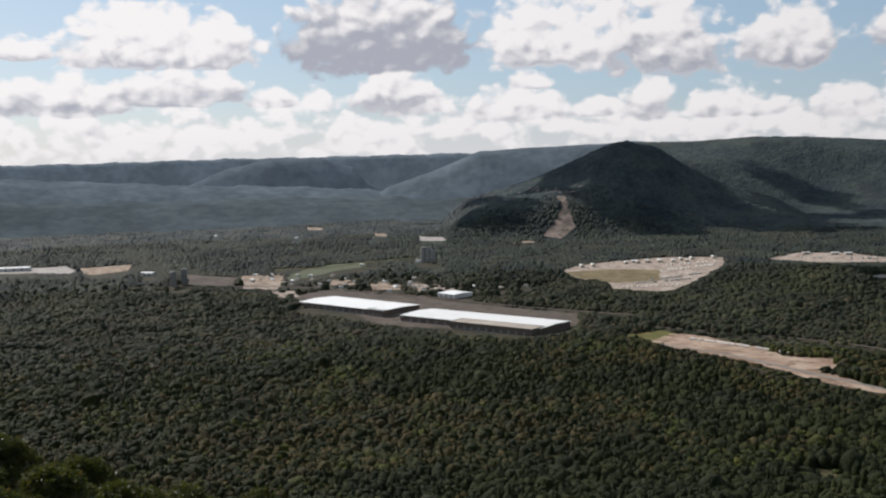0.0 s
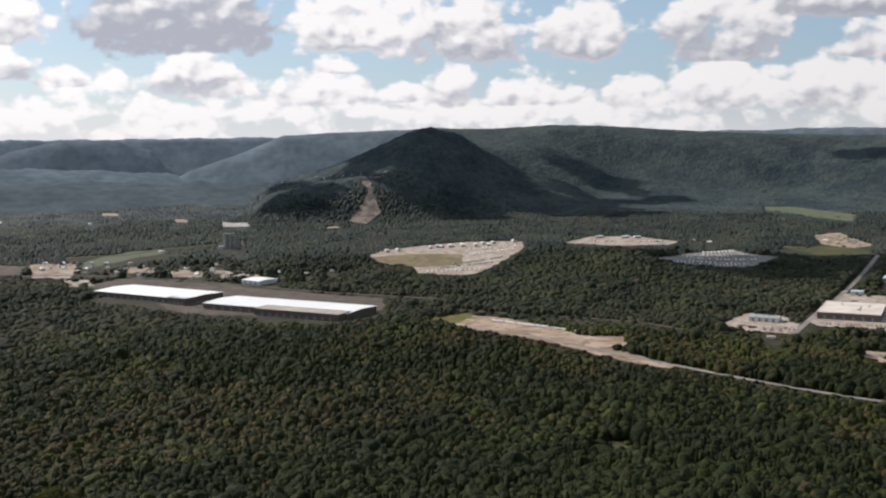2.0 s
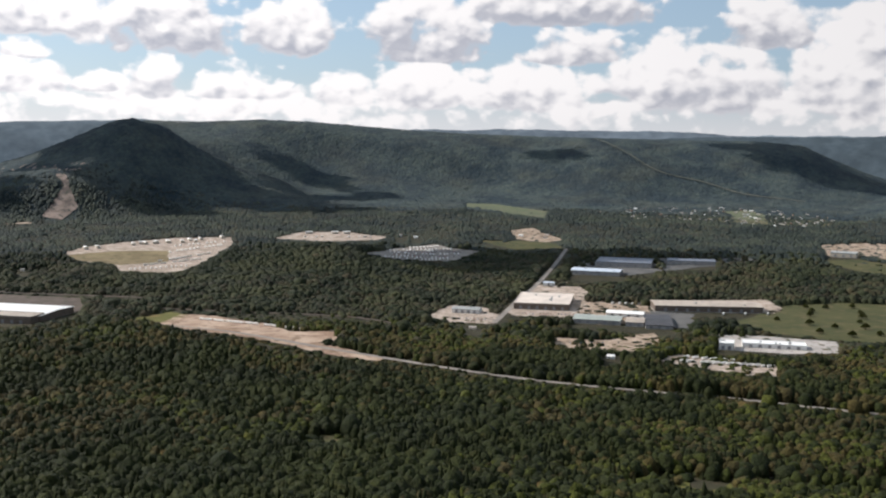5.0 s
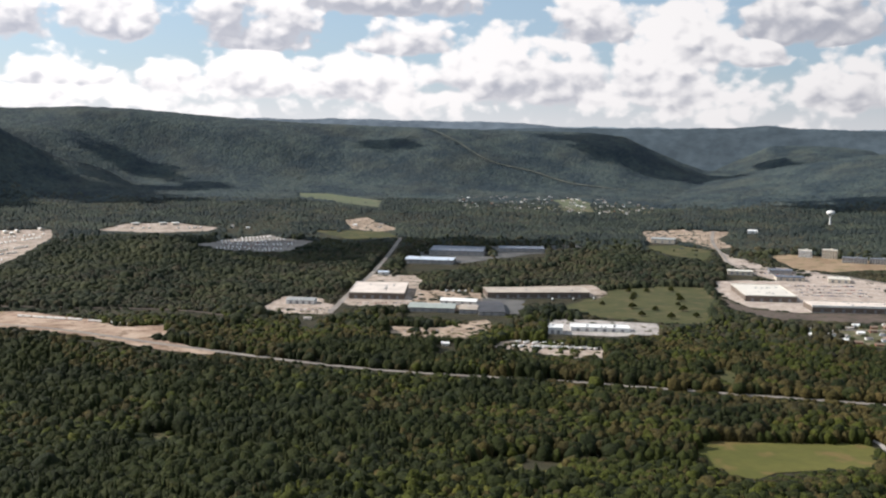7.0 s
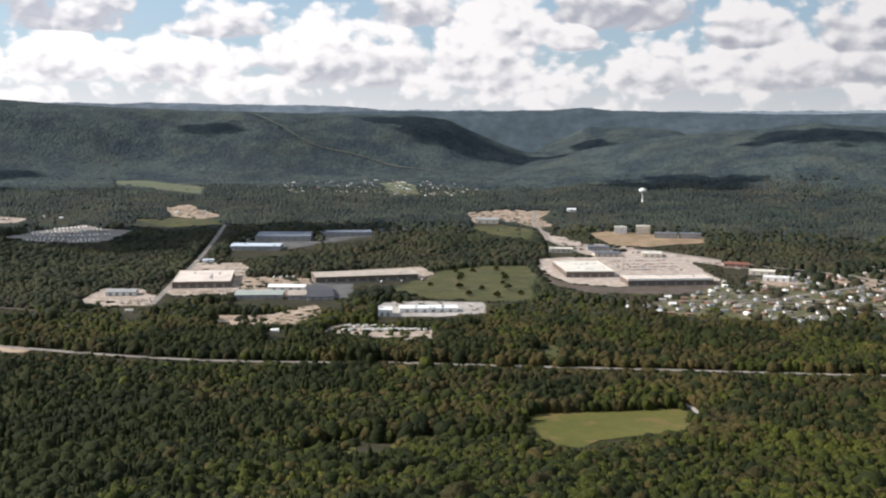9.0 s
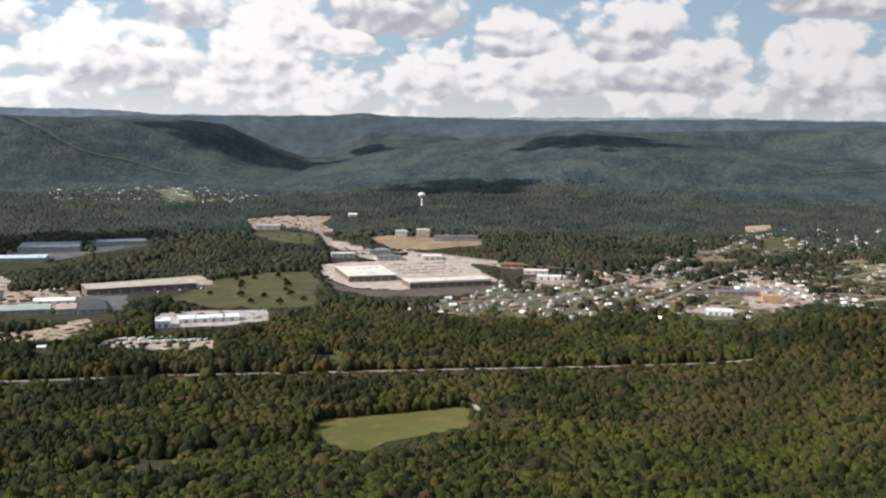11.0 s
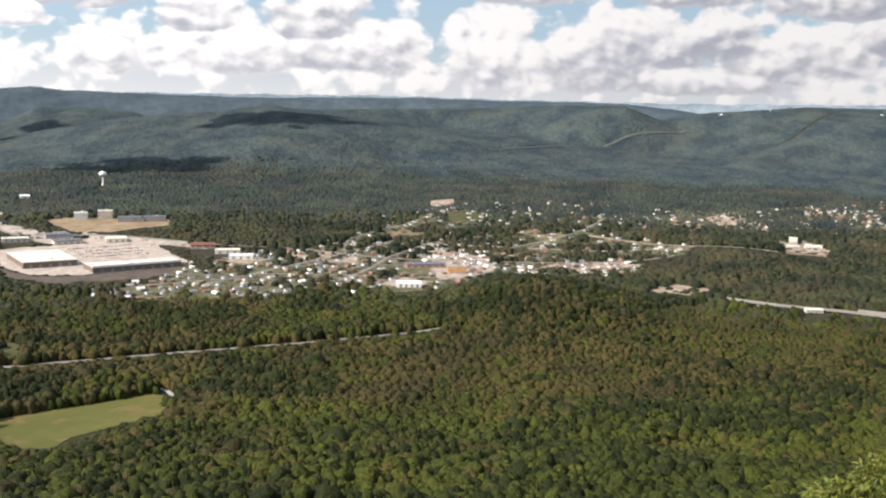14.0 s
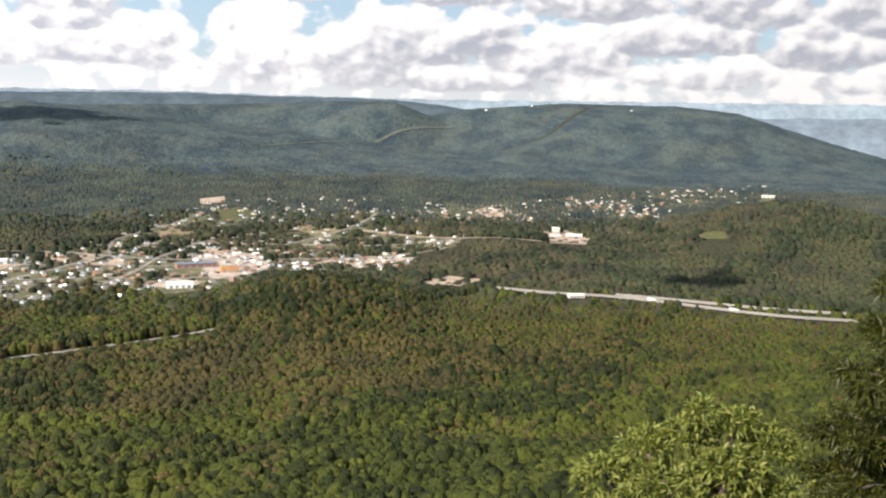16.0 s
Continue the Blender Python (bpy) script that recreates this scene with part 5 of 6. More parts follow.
settle([(1120, 790), (1192, 718), (1385, 732), (1560, 690), (1690, 560), (1690, 60), (1583, 70), (1517, 130), (1478, 277), (1321, 330), (1217, 475), (1120, 670)], 120, 61, (0, 0, 3, 2, 5, 0, 3), 11.0, -40, True, False)
settle([(1600, 700), (1717, 631), (1962, 600), (2200, 574), (2250, 398), (2250, 10), (2100, -60), (1900, -20), (1722, 5), (1740, 330), (1700, 560)], 120, 62, (0, 3, 2, 5, 0), 14.0, -60, True, False)
settle([(2000, 640), (2300, 560), (2420, 300), (2400, 60), (2260, 30), (2230, 400)], 40, 63, (0, 2, 3), 24, -60, True, False)
settle([(2300, -60), (2600, -350), (2900, -760), (2980, -900), (2850, -920), (2500, -560), (2200, -280)], 60, 64, (0, 2, 0, 3), 20, -95, True, False)
settle([(-440, 2160), (-340, 2170), (-80, 2050), (50, 1900), (-40, 1900), (-280, 1990), (-400, 2010)], 26, 65, (1, 2, 4, 0), 14, -40, True)
for x, y, k, r in ((905, 2140, 2, -30), (1010, 2090, 1, -35), (985, 2120, 4, -30), (1250, 2020, 1, -40), (1310, 2000, 2, -38), (1280, 1960, 0, -40), (-120, 2050, 1, -45), (-60, 2080, 2, -40), (60, 1960, 1, -45), (110, 1930, 2, -40), (160, 1950, 0, -45), (700, 930, 1, -40), (640, 1150, 2, -40), (3960, -92, 1, -90), (3985, -268, 1, -90), (3945, -650, 4, -90), (-672, 3000, 1, -20), (-419, 2900, 1, -20), (-197, 2850, 2, -10), (-185, 2285, 1, -20), (-233, 2132, 2, -30), (-95, 1973, 1, -40)):
    stand(HOUSES[k], x, y, r, 0.4)
    clear_rect(x, y, 14, 12, r, 6)


def far_village():
    """Houses too far off to pick apart, as one mesh."""
    verts, faces, marks, mats = [], [], [], []
    for model, m in FAR_HOUSES:
        for ob in model.children:
            to, base, mat = m @ Matrix.Diagonal((0.66, 0.66, 0.66, 1)) @ ob.matrix_basis, len(verts), ob.data.materials[0]
            if mat not in mats:
                mats.append(mat)
            verts += [to @ v.co for v in ob.data.vertices]
            faces += [[base + i for i in p.vertices] for p in ob.data.polygons]
            marks += [mats.index(mat)] * len(ob.data.polygons)
    me = bpy.data.meshes.new("far_houses")
    me.from_pydata(verts, [], faces)
    for mat in mats:
        me.materials.append(mat)
    me.polygons.foreach_set("material_index", marks)
    tagged(new("far_houses", me), "small white and cream houses of the far suburbs", "houses", kind="stuff")


far_village()

# ---------------------------------------------------------------- trees that stand alone
def leaf_cloud(points, droops, length, width, per, seed, spread=0.9):
    """Bunches of folded leaves, one bunch at each point, hanging outward."""
    rnd = np.random.default_rng(seed)
    n = len(points) * per
    at = np.repeat(np.asarray(points, float), per, axis=0)
    out = np.repeat(np.asarray(droops, float), per, axis=0)
    d = out * 0.7 + rnd.normal(0, spread * 0.6, (n, 3)) + np.array((0, 0, -0.25))
    d /= np.linalg.norm(d, axis=1)[:, None] + 1e-9
    side = np.cross(d, rnd.normal(0, 0.35, (n, 3)) + np.array((0, 0, 1.0)))
    side /= np.linalg.norm(side, axis=1)[:, None] + 1e-9
    up = np.cross(side, d)
    L = (length * rnd.uniform(0.65, 1.25, n))[:, None]
    W = (width * rnd.uniform(0.7, 1.2, n))[:, None]
    base = at + d * L * 0.1 + rnd.normal(0, 0.25 * length, (n, 3))
    fold = up * W * 0.25
    tip = base + d * L + np.array((0, 0, -0.12)) * L
    mid = base + d * L * 0.45
    verts = np.stack([base, mid + side * W / 2 + fold, tip, mid - side * W / 2 + fold, mid - fold * 0.3], 1).reshape(-1, 3)
    tri = np.array([(0, 1, 4), (1, 2, 4), (2, 3, 4), (3, 0, 4)])
    return verts, (tri[None] + (np.arange(n) * 5)[:, None, None]).reshape(-1, 3)


def leafy(name, parent, verts, tris, mat, label=""):
    ob = new(name, bpy.data.meshes.new(name))
    ob.parent = parent
    fill(ob, verts, tris, mat, False)
    return tagged(ob, label)


def single_leaf(name, low, high, warm):
    def make(k, shader):
        pick = k.node("ShaderNodeNewGeometry").outputs["Random Per Island"]
        c = ramp(k, pick, (0.0, low), (0.7, high), (0.93, high), (1.0, warm))
        vein = k.noise(place(k), 9.0, 3.0, 0.6)
        k.put(shader.inputs["Base Color"], k.mix(1.0, c, k.mix(vein, (0.7, 0.7, 0.7), (1.3, 1.3, 1.2)), "MULTIPLY"))
        shader.inputs["Roughness"].default_value = 0.5
        shader.inputs["Specular IOR Level"].default_value = 0.3
        shine = k.node("ShaderNodeBsdfTranslucent")
        k.put(shine.inputs[0], k.mix(1.0, c, (1.5, 1.5, 0.7), "MULTIPLY"))
        add = k.node("ShaderNodeMixShader")
        add.inputs[0].default_value = 0.35
        k.put(add.inputs[1], shader.outputs[0])
        k.put(add.inputs[2], shine.outputs[0])
        k.put(k.t.nodes["Material Output"].inputs[0], add.outputs[0])
    return material(name, make)


LEAF_HICKORY = single_leaf("hickory_leaf", (0.050, 0.072, 0.012), (0.190, 0.205, 0.048), (0.26, 0.24, 0.075))
LEAF_OAK = single_leaf("oak_leaf", (0.030, 0.042, 0.010), (0.062, 0.070, 0.018), (0.11, 0.068, 0.022))
NEEDLES = single_leaf("pine_needle", (0.014, 0.020, 0.003), (0.055, 0.060, 0.008), (0.10, 0.090, 0.014))


def broadleaf(label, x, y, lobes, trunk_top, leaf, width, per, seed, mat, bunches, name="tree"):
    """A tree from its boughs: lobes are (dx, dy, z, radius) of leafy heads, each fed by a limb from the trunk."""
    rnd = np.random.default_rng(seed)
    g = height_at(x, y)
    t = thing(name, label, "tree", x, y, z=g)
    part("trunk", Shape().tube([(0, 0, -0.5), (0.1, 0.05, (trunk_top - g) * 0.5), (0, 0, trunk_top - g)], [max(0.16, (trunk_top - g) * 0.024), max(0.11, (trunk_top - g) * 0.017), 0.06], 9), BARK, t, smooth=True)
    pts, outs = [], []
    for dx, dy, z, r in lobes:
        c = np.array((dx, dy, z - g))
        root = np.array((0, 0, max(1.0, min(trunk_top - g - 0.2, (z - g) - math.hypot(dx, dy) * 0.9 - r * 0.3))))
        part("limb", Shape().tube([root, root * 0.4 + c * 0.6 + np.array((0, 0, -0.1 * r)), c + np.array((0, 0, 0.3 * r))], [0.06 + 0.05 * r, 0.04 + 0.03 * r, 0.015], 6), BARK, t, smooth=True)
        n = int(bunches * r * r)
        d = rnd.normal(0, 1, (n, 3))
        d /= np.linalg.norm(d, axis=1)[:, None]
        d[:, 2] = np.where(d[:, 2] < -0.35, -d[:, 2], d[:, 2])
        rad = r * rnd.uniform(0.55, 1.05, n) ** 0.6 * (1 + 0.16 * np.sin(d[:, 0] * 7 + seed) * np.cos(d[:, 1] * 6))
        pts.append(c + d * rad[:, None] * np.array((1, 1, 0.85)))
        outs.append(d)
    leafy("crown", t, *leaf_cloud(np.concatenate(pts), np.concatenate(outs), leaf, width, per, seed + 1), mat)
    return t


def at_bearing(az, r):
    return r * math.sin(radians(az)), r * math.cos(radians(az))


def boughs(top, spread, n, seed, radius):
    """A rounded crown of n heads round a leading one at height top."""
    rnd = random.Random(seed)
    out = [(0, 0, top - radius, radius)]
    for i in range(n):
        a, u = i * 2.4 + rnd.uniform(-0.3, 0.3), math.sqrt((i + 1) / n)
        out.append((spread * u * math.cos(a), spread * u * math.sin(a), top - radius - spread * 0.9 * u ** 1.7 + rnd.uniform(-0.1, 0.1) * spread, radius * rnd.uniform(0.75, 1.1)))
    return out


# the hickory just below the rocks: heads across the view (a = sideways, b = height below the eye)
def hickory():
    x, y = at_bearing(105.0, 11.0)
    sx, sy = math.cos(radians(104.0)), -math.sin(radians(104.0))
    fx, fy = math.sin(radians(104.0)), math.cos(radians(104.0))
    heads = []
    for a, drop, r, f in ((-0.16, 3.25, 0.24, 0.0), (0.20, 3.36, 0.28, 0.1), (0.62, 3.60, 0.36, 0.2), (-0.30, 3.55, 0.34, 0.1), (-0.82, 3.72, 0.34, 0.0), (-1.25, 4.05, 0.36, -0.1), (1.15, 4.15, 0.40, 0.1),
                          (0.15, 3.85, 0.50, -0.3), (-0.55, 4.10, 0.50, -0.3), (0.70, 4.15, 0.50, -0.3), (0.0, 4.45, 0.60, -0.5), (-1.1, 4.6, 0.5, -0.2), (1.2, 4.75, 0.55, -0.2), (0.6, 4.9, 0.6, -0.5), (-0.6, 4.95, 0.6, -0.4), (0.1, 4.3, 0.5, 0.7), (-0.9, 5.3, 0.6, 0.5), (0.9, 5.4, 0.6, 0.6), (1.6, 5.2, 0.5, 0.2), (-1.6, 5.2, 0.5, 0.0)):
        heads.append((sx * a * 0.95 + fx * f, sy * a * 0.95 + fy * f, EYE - drop, r * 0.84))
    broadleaf("leafy green hickory crown below the overlook", x, y, heads, EYE - 4.0, 0.100, 0.038, 9, 71, LEAF_HICKORY, 900)


hickory()
for az, r, top, spread, sd, mat in ((-25.5, 84, 226.5, 4.2, 1, LEAF_OAK), (-22.0, 92, 225.0, 4.0, 2, LEAF_OAK), (-18.5, 98, 221.2, 4.4, 3, LEAF_OAK), (-15.0, 104, 218.2, 4.0, 4, LEAF_OAK), (-20.5, 118, 218.5, 4.6, 5, LEAF_OAK), (-24.5, 112, 223.5, 4.4, 6, LEAF_OAK), (-11.0, 112, 214.5, 4.0, 7, LEAF_OAK), (-27.5, 95, 229.0, 4.0, 8, LEAF_OAK)):
    x, y = at_bearing(az, r)
    broadleaf("dark oak with turning leaves on the slope", x, y, boughs(top, spread, 9, sd, 1.9), top - 3.0, 0.45, 0.26, 5, 80 + sd, mat, 55)


def pine(label, az, r, top, reach, seed):
    """A ragged pine: whorls of drooping branches with needle tufts, and gaps between."""
    rnd = np.random.default_rng(seed)
    x, y = at_bearing(az, r)
    g = height_at(x, y)
    t = thing("pine_tree", label, "tree", x, y, z=g)
    part("trunk", Shape().tube([(0, 0, -0.5), (0.05, 0, (top - g) * 0.6), (0, 0, top - g)], [0.16, 0.10, 0.02], 9), BARK, t, smooth=True)
    pts, outs = [], []
    z = top - g - 0.15
    while z > 1.2:
        n = rnd.integers(5, 8)
        for i in range(n):
            a = 2 * math.pi * (i + rnd.random() * 0.6) / n + z
            ln = reach * min(1.0, 0.25 + (top - g - z) / 3.2) * rnd.uniform(0.75, 1.15)
            end = np.array((math.cos(a) * ln, math.sin(a) * ln, z + 0.10 * ln - 0.05 * ln * ln))
            root = np.array((0, 0, z - 0.05))
            part("branch", Shape().tube([root, root * 0.5 + end * 0.5 + np.array((0, 0, 0.06)), end], [0.018, 0.012, 0.005], 5), BARK, t)
            for _ in range(int(110 * ln)):
                u = rnd.uniform(0.3, 1.0)
                p = root + (end - root) * u + rnd.normal(0, 0.10 * ln * (1.2 - u) + 0.05, 3) * np.array((1, 1, 0.35))
                pts.append(p)
                o = end - root
                outs.append(o / (np.linalg.norm(o) + 1e-9) * 0.6 + rnd.normal(0, 0.5, 3))
        z -= rnd.uniform(0.30, 0.45)
    leafy("needles", t, *leaf_cloud(pts, outs, 0.11, 0.020, 11, seed + 1, 1.2), NEEDLES, "dark green needle tufts")


pine("ragged dark pine beside the overlook", 115.0, 9.0, EYE - 1.2, 1.12, 91)
for i, (x, y, h) in enumerate(((1075, 985, 9), (1090, 955, 7), (1130, 1035, 8), (1160, 1060, 7), (1120, 930, 9), (1150, 965, 6), (1185, 990, 9), (1205, 1075, 7), (1040, 935, 8), (1060, 900, 9), (1100, 890, 7), (1215, 1020, 6), (1180, 1090, 7), (1245, 1060, 8), (1060, 1030, 6))):
    broadleaf("lone dark tree in the pasture", x, y, boughs(height_at(x, y) + h, h * 0.42, 7, i, h * 0.24), height_at(x, y) + h * 0.7, 1.0, 0.6, 4, 200 + i, LEAF_OAK, 26)

# ---------------------------------------------------------------- clouds over the valley, whose shade lies on the woods
def cloud_material():
    def make(k, shader):
        n = k.noise(place(k), 0.01, 5.0, 0.6)
        k.put(shader.inputs["Base Color"], k.mix(n, (0.82, 0.82, 0.83), (0.9, 0.9, 0.9)))
        shader.inputs["Roughness"].default_value = 1.0
    return material("cloud_white", make)


CLOUD = cloud_material()


def cumulus(x, y, wide, deep, turn, seed, base=1500.0, thick=1.0):
    """A heaped cloud that shades the ground at x, y: flat base, heaped top."""
    rnd = random.Random(seed)
    up = base - height_at(x, y)
    cx, cy = x + SUN_WAY.x / SUN_WAY.z * up, y + SUN_WAY.y / SUN_WAY.z * up
    bm = bmesh.new()
    for i in range(26):
        a, u = i * 2.4 + rnd.uniform(-0.5, 0.5), math.sqrt(i / 26) * rnd.uniform(0.8, 1.25)
        q = rnd.uniform(0.14, 0.34) * (1.2 - 0.5 * u) * thick
        m = pose(u * wide * math.cos(a), u * deep * math.sin(a), 0) @ Matrix.Diagonal((wide * q, deep * q * 1.15, min(wide, deep) * rnd.uniform(0.25, 0.45), 1))
        bmesh.ops.create_icosphere(bm, subdivisions=2, radius=1.0, matrix=m)
    for v in bm.verts:
        k = noise.noise_vector(v.co * 0.012 + Vector((seed * 7.7, 0, 0))) * 34 + noise.noise_vector(v.co * 0.04) * 12
        v.co += k
        v.co.z = max(v.co.z, -12 + k.z * 0.2)
    me = bpy.data.meshes.new("cumulus_cloud")
    bm.to_mesh(me)
    bm.free()
    me.materials.append(CLOUD)
    me.polygons.foreach_set("use_smooth", [True] * len(me.polygons))
    ob = tagged(new("cumulus_cloud", me), "white fair-weather cumulus cloud over the valley", "cloud", "clouds", "structure")
    ob.matrix_basis = pose(cx, cy, base, 0, 0, turn)


cumulus(540, 3190, 500, 240, 0, 1, thick=0.9)
cumulus(150, 2900, 150, 80, 0, 13, thick=1.1)
cumulus(1000, 1740, 200, 140, -20, 2, thick=1.6)
cumulus(1255, 1640, 200, 85, -32, 12, thick=1.6)
cumulus(2530, 1500, 250, 95, -60, 3)
cumulus(3080, 1350, 260, 120, -60, 4, 1600.0)
cumulus(1215, 3230, 60, 120, 20, 5, 1600.0)
cumulus(2000, 2973, 120, 60, -40, 6, 1600.0, 0.8)
cumulus(2640, 2570, 110, 200, 10, 7, 1600.0)
# unseen cloud added to stand in for the gorge wall's own shade
cumulus(2835, 2500, 120, 270, 5, 8, 1600.0, 1.3)
cumulus(3270, 2240, 110, 210, -30, 10, 1600.0, 1.3)
cumulus(1500, -370, 75, 40, -60, 9)

# ---------------------------------------------------------------- woods
def crown_forms(seed, sides, profile, count, lobes=0.22):
    """Several crowns at unit size, as (corners, triangles): lumpy domes turned from (radius, height) rings."""
    rnd = np.random.default_rng(seed)
    forms = []
    for _ in range(count):
        lean, pts = rnd.uniform(-0.12, 0.12, 2), [(rnd.uniform(-0.15, 0.15), rnd.uniform(-0.15, 0.15), 1.0)]
        for k, (radius, up) in enumerate(profile):
            for i in range(sides):
                th, q = 2 * math.pi * (i + 0.5 * (k % 2)) / sides + rnd.uniform(-0.2, 0.2), radius * (1 + rnd.uniform(-lobes, lobes))
                pts.append((q * math.cos(th) + lean[0] * up, q * math.sin(th) + lean[1] * up, up + rnd.uniform(-0.35, 0.35) * lobes))
        tris = [(0, 1 + i, 1 + (i + 1) % sides) for i in range(sides)]
        for k in range(len(profile) - 1):
            a, b = 1 + k * sides, 1 + (k + 1) * sides
            for i in range(sides):
                j = (i + 1) % sides
                if k % 2:
                    tris += [(a + i, b + j, a + j), (a + i, b + i, b + j)]
                else:
                    tris += [(a + i, b + i, a + j), (a + j, b + i, b + j)]
        forms.append((np.array(pts), np.array(tris)))
    return forms


def plant_woods(label, mats, seed, r0, r1, spacing, forms, cones, width, tall, a0=-28.0, a1=118.0, gaps=0.0, fade=1.0, enter=1.0):
    """A wood between two distances from the overlook, as one mesh of many crowns."""
    rnd = np.random.default_rng(seed)
    # an uneven lattice: one tree near each node, so that crowns close up without order
    side = int(2 * r1 / spacing) + 2
    gx, gy = np.meshgrid(np.arange(side), np.arange(side))
    x = (gx.ravel() + 0.5 * (gy.ravel() % 2)) * spacing - r1 + rnd.uniform(-0.45, 0.45, gx.size) * spacing
    y = gy.ravel() * spacing - r1 + rnd.uniform(-0.45, 0.45, gx.size) * spacing
    r, az = np.hypot(x, y), np.degrees(np.arctan2(x, y))
    az = np.where(az < -120, az + 360, az)
    ok = (r >= r0 + enter * rnd.random(len(r))) & (r < r1 - fade * rnd.random(len(r))) & (az > a0) & (az < a1)
    x, y = x[ok], y[ok]
    keep = rnd.random(len(x)) > gaps
    luck = rnd.random(len(x))
    for outline, share in CLEAR:
        xs, ys = [p[0] for p in outline], [p[1] for p in outline]
        near = (x > min(xs)) & (x < max(xs)) & (y > min(ys)) & (y < max(ys)) & keep
        if near.any():
            at = np.flatnonzero(near)
            drop = inside(x[at], y[at], outline) & (luck[at] >= share)
            keep[at[drop]] = False
    x, y = x[keep], y[keep]
    z = height(x, y)
    # the edge of the wood is low scrub where it borders open ground
    scrub = np.ones(len(x))
    for k in (1.2, 0.9, 0.6, 0.3):
        push = 1 + k * tall / (EYE - z)
        px, py = x * push, y * push
        for outline, share in CLEAR:
            xs, ys = [p[0] for p in outline], [p[1] for p in outline]
            if not 0 <= share <= 0.25 or max(xs) - min(xs) + max(ys) - min(ys) < 45:
                continue
            near = (px > min(xs)) & (px < max(xs)) & (py > min(ys)) & (py < max(ys))
            if near.any():
                at = np.flatnonzero(near)
                scrub[at[inside(px[at], py[at], outline)]] = np.minimum(scrub[at[inside(px[at], py[at], outline)]], 0.26 + 0.34 * k)
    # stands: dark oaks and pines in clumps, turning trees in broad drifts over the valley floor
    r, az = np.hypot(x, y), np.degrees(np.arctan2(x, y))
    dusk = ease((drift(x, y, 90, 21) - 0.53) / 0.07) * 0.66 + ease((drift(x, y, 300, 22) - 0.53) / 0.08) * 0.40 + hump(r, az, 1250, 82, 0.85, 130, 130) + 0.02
    # dark crowns also increase sunward, standing in for the shade of backlit trees
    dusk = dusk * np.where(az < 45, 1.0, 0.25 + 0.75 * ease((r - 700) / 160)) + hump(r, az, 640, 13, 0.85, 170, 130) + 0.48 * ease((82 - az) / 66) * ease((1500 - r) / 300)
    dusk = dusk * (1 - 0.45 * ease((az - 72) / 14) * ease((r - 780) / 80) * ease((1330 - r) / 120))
    turn = ease((drift(x, y, 330, 23) - 0.44) / 0.10) * (0.25 + 0.75 * ease((drift(x, y, 60, 24) - 0.40) / 0.12))
    turn = turn * (0.50 + 0.45 * ease((az - 35) / 40)) * (0.22 + 0.78 * ease((r - 690) / 160)) + 0.05
    edge = 640 + 17 * np.clip(az - 80, 0, 40)
    turn = (turn + 0.40 * ease((az - 66) / 14) * ease((r - 780) / 80) * ease((1330 - r) / 120)) * (0.12 + 0.88 * np.where(az > 80, ease((r - edge) / 150), 1.0))
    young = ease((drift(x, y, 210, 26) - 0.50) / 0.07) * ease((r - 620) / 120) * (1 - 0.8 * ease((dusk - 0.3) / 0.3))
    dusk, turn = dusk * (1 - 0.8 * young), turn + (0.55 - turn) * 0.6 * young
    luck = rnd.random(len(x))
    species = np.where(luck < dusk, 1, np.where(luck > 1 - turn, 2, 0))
    size = np.where(rnd.random(len(x)) < 0.06, 1.35, 1.0) * rnd.lognormal(0, 0.20, len(x)) * np.where(species == 1, 1.1, 1.0)
    size = size * (1 - 0.22 * young)
    grown = (0.74 + 0.52 * drift(x, y, 70, 25)) * (1 - 0.45 * young) * (1 + 0.22 * np.clip(dusk, 0, 1))
    verts, tris, marks, base = [], [], [], 0
    every = forms + cones
    kind = np.where((species == 1) & (rnd.random(len(x)) < 0.25), len(forms) + rnd.integers(0, len(cones), len(x)), rnd.integers(0, len(forms), len(x)))
    for f, (p, t) in enumerate(every):
        m = np.flatnonzero(kind == f)
        if not len(m):
            continue
        th = rnd.uniform(0, 2 * math.pi, len(m))
        cone = f >= len(forms)
        w = width * size[m] * rnd.uniform(0.85, 1.2, len(m)) * (0.62 if cone else 1.0)
        h = tall * size[m] ** 0.4 * rnd.uniform(0.84, 1.18, len(m)) * grown[m] * (1.22 if cone else 1.0)
        h = h * scrub[m]
        c, s = np.cos(th), np.sin(th)
        vx = x[m, None] + w[:, None] * (c[:, None] * p[None, :, 0] - s[:, None] * p[None, :, 1])
        vy = y[m, None] + w[:, None] * (s[:, None] * p[None, :, 0] + c[:, None] * p[None, :, 1])
        vz = z[m, None] - 1.0 + h[:, None] * p[None, :, 2]
        verts.append(np.stack([vx, vy, vz], -1).reshape(-1, 3))
        tris.append((t[None] + base + (np.arange(len(m)) * len(p))[:, None, None]).reshape(-1, 3))
        marks.append(np.repeat(species[m], len(t)))
        base += len(m) * len(p)
    ob = tagged(new("forest", bpy.data.meshes.new("forest")), label, "forest", kind="stuff")
    fill(ob, np.concatenate(verts), np.concatenate(tris), mats[0])
    for mat in mats[1:]:
        ob.data.materials.append(mat)
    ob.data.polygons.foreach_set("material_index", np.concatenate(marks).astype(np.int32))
    return ob


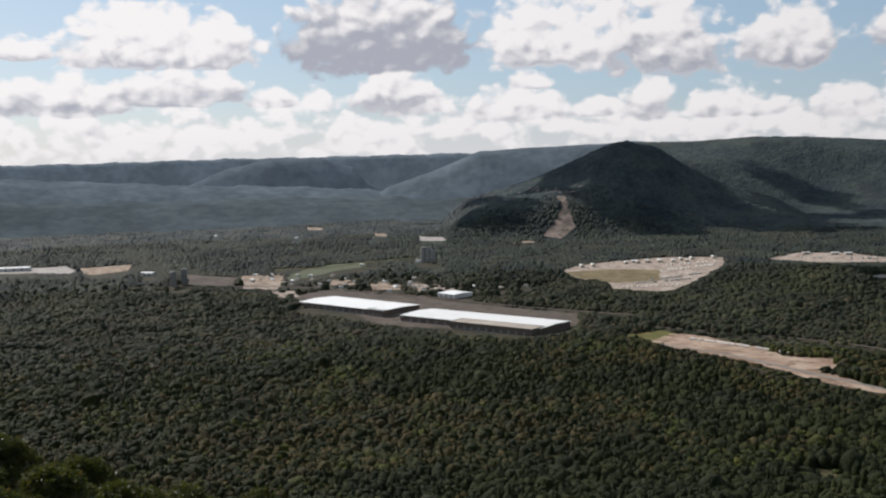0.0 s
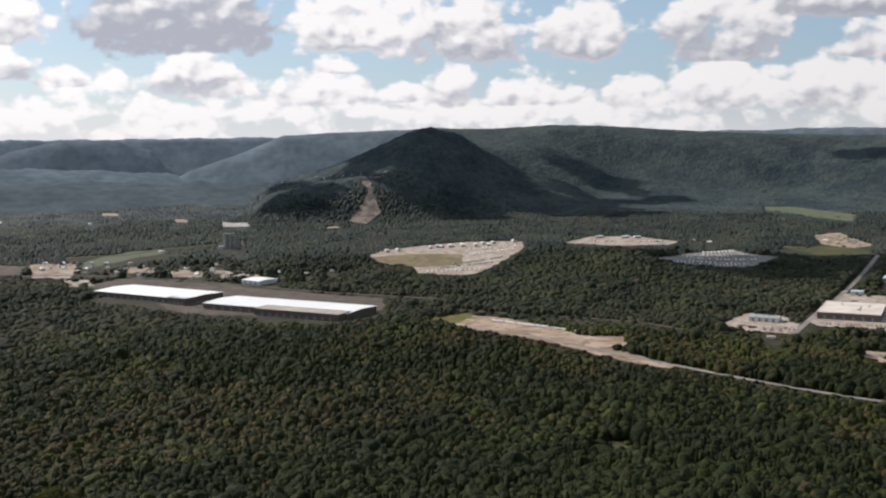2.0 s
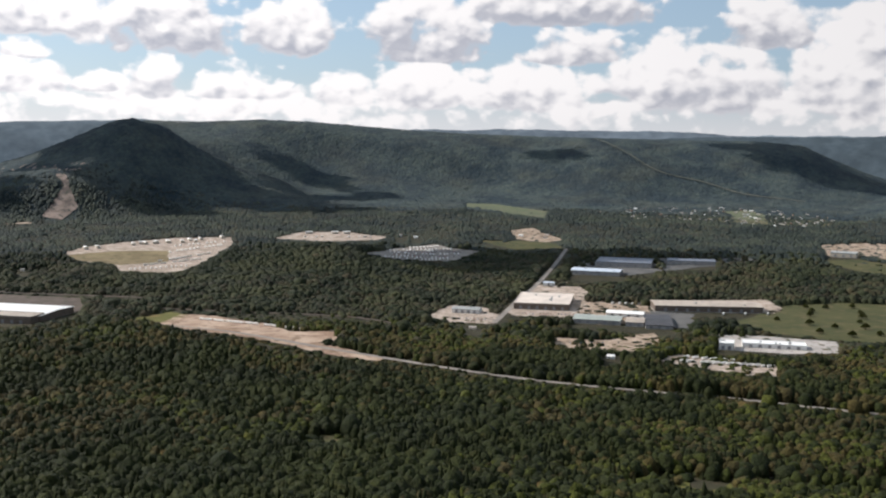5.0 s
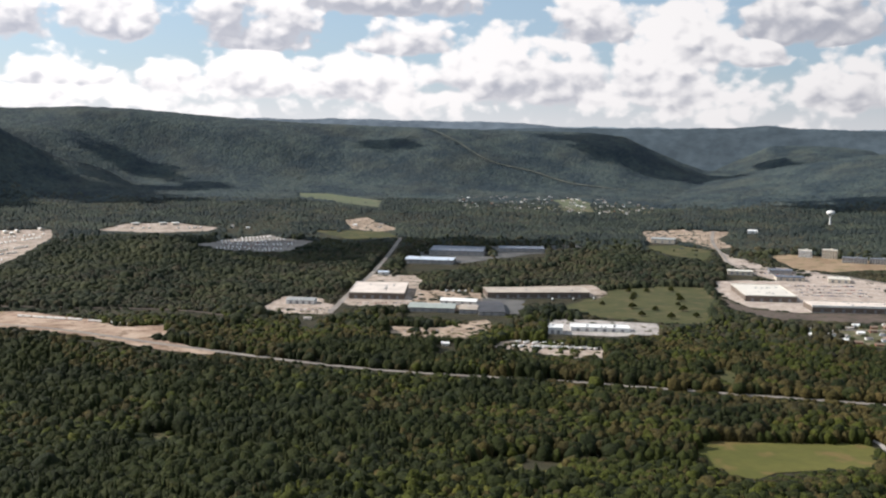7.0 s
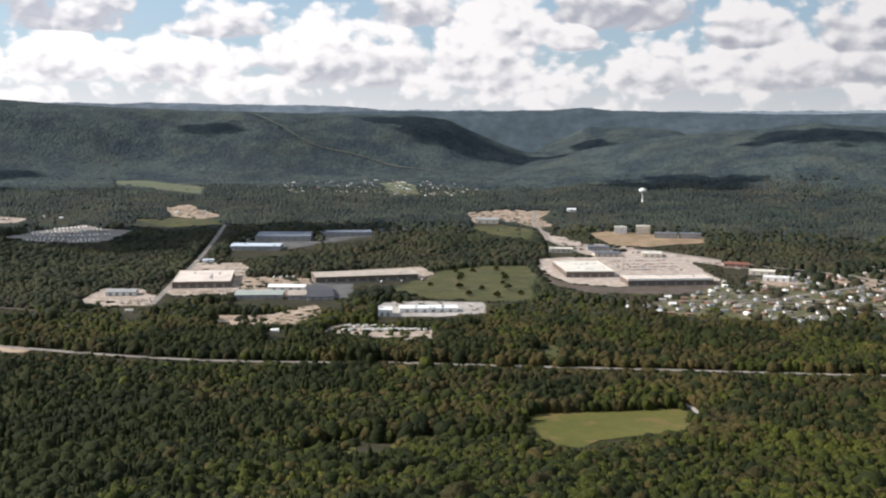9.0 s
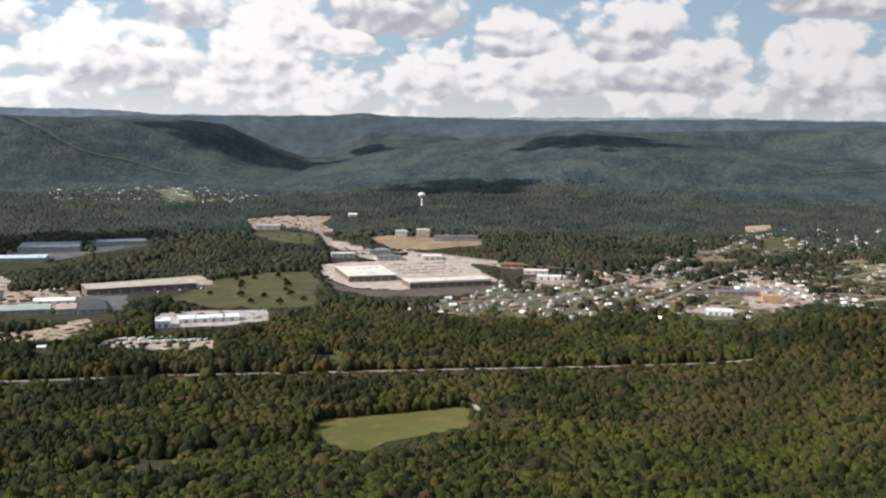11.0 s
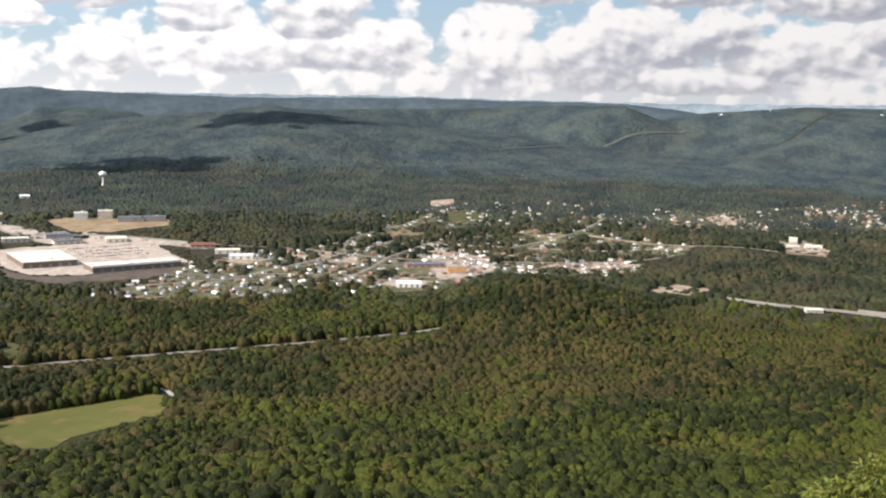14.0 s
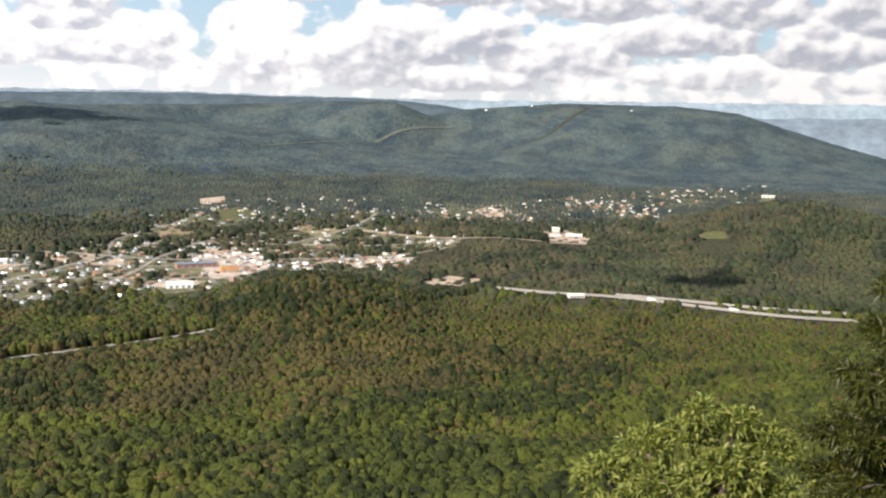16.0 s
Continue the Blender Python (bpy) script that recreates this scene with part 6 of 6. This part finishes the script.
ROUND, PLAIN, LOW = ((0.52, 0.90), (0.94, 0.62), (1.02, 0.34), (0.80, 0.05)), ((0.60, 0.86), (1.0, 0.48), (0.84, 0.04)), ((0.74, 0.76), (0.95, 0.05))
TALL, SLIM = ((0.30, 0.78), (0.62, 0.45), (0.90, 0.10)), ((0.45, 0.62), (0.90, 0.05))
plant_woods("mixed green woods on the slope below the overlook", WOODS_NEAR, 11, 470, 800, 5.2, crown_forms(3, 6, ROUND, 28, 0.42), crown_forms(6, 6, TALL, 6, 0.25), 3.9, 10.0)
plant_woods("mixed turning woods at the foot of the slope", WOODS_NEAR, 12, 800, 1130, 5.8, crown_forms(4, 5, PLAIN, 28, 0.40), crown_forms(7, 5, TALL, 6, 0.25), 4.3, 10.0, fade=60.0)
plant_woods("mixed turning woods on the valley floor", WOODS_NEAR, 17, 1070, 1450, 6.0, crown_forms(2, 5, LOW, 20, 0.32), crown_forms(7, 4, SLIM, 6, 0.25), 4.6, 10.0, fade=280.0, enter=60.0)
plant_woods("dark green woods of the middle valley", WOODS_VALLEY_HAZED, 13, 1170, 2200, 8.4, crown_forms(5, 5, LOW, 16, 0.30), crown_forms(8, 4, SLIM, 6, 0.2), 6.2, 9.5, fade=280.0, enter=280.0)
plant_woods("woods of the far valley, slate green with painted haze", WOODS_FAR_HAZED, 14, 1920, 2990, 9.6, crown_forms(9, 5, ((0.92, 0.30),), 14, 0.30), crown_forms(8, 4, ((0.8, 0.2),), 6, 0.2), 5.7, 8.0, fade=110.0, enter=280.0)
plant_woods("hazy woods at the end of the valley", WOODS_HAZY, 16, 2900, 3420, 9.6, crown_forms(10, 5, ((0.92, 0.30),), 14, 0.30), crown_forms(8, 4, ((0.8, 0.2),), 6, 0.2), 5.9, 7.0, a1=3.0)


def ridge_canopy():
    """The closed canopy of the ridges, crown by crown, sunk where tracks and benches are cut."""
    rnd = np.random.default_rng(15)
    A, R = np.meshgrid(np.radians(np.arange(1.0, AZ1, 0.17)), np.arange(2860.0, 4230.0, 10.0))
    A = A + rnd.uniform(-0.35, 0.35, A.shape) * math.radians(0.17)
    R = R + rnd.uniform(-3.5, 3.5, R.shape)
    X, Y = R * np.sin(A), R * np.cos(A)
    Z = height(X, Y) + 3.4 + rnd.normal(0, 1.05, X.shape) * (1 + 0.6 * ease((3400 - R) / 400)) + 0.6 * wobble(X, Y, 22, 3)
    for outline, share in CLEAR:
        xs, ys = [p[0] for p in outline], [p[1] for p in outline]
        if share > 0.25 or min(np.hypot(xs, ys)) < 2300:
            continue
        Z[inside(X.ravel(), Y.ravel(), outline).reshape(X.shape)] -= 7.0
    Z[0] -= 9.0
    nr, na = A.shape
    i = np.arange(nr * na).reshape(nr, na)
    quads = np.stack([i[:-1, :-1], i[:-1, 1:], i[1:, 1:], i[1:, :-1]], -1).reshape(-1, 4)
    fill(tagged(new("forest", bpy.data.meshes.new("forest")), "woods on the ridges, blue-green with painted haze", "forest", kind="stuff"), np.stack([X, Y, Z], -1).reshape(-1, 3), quads, CANOPY)


ridge_canopy()
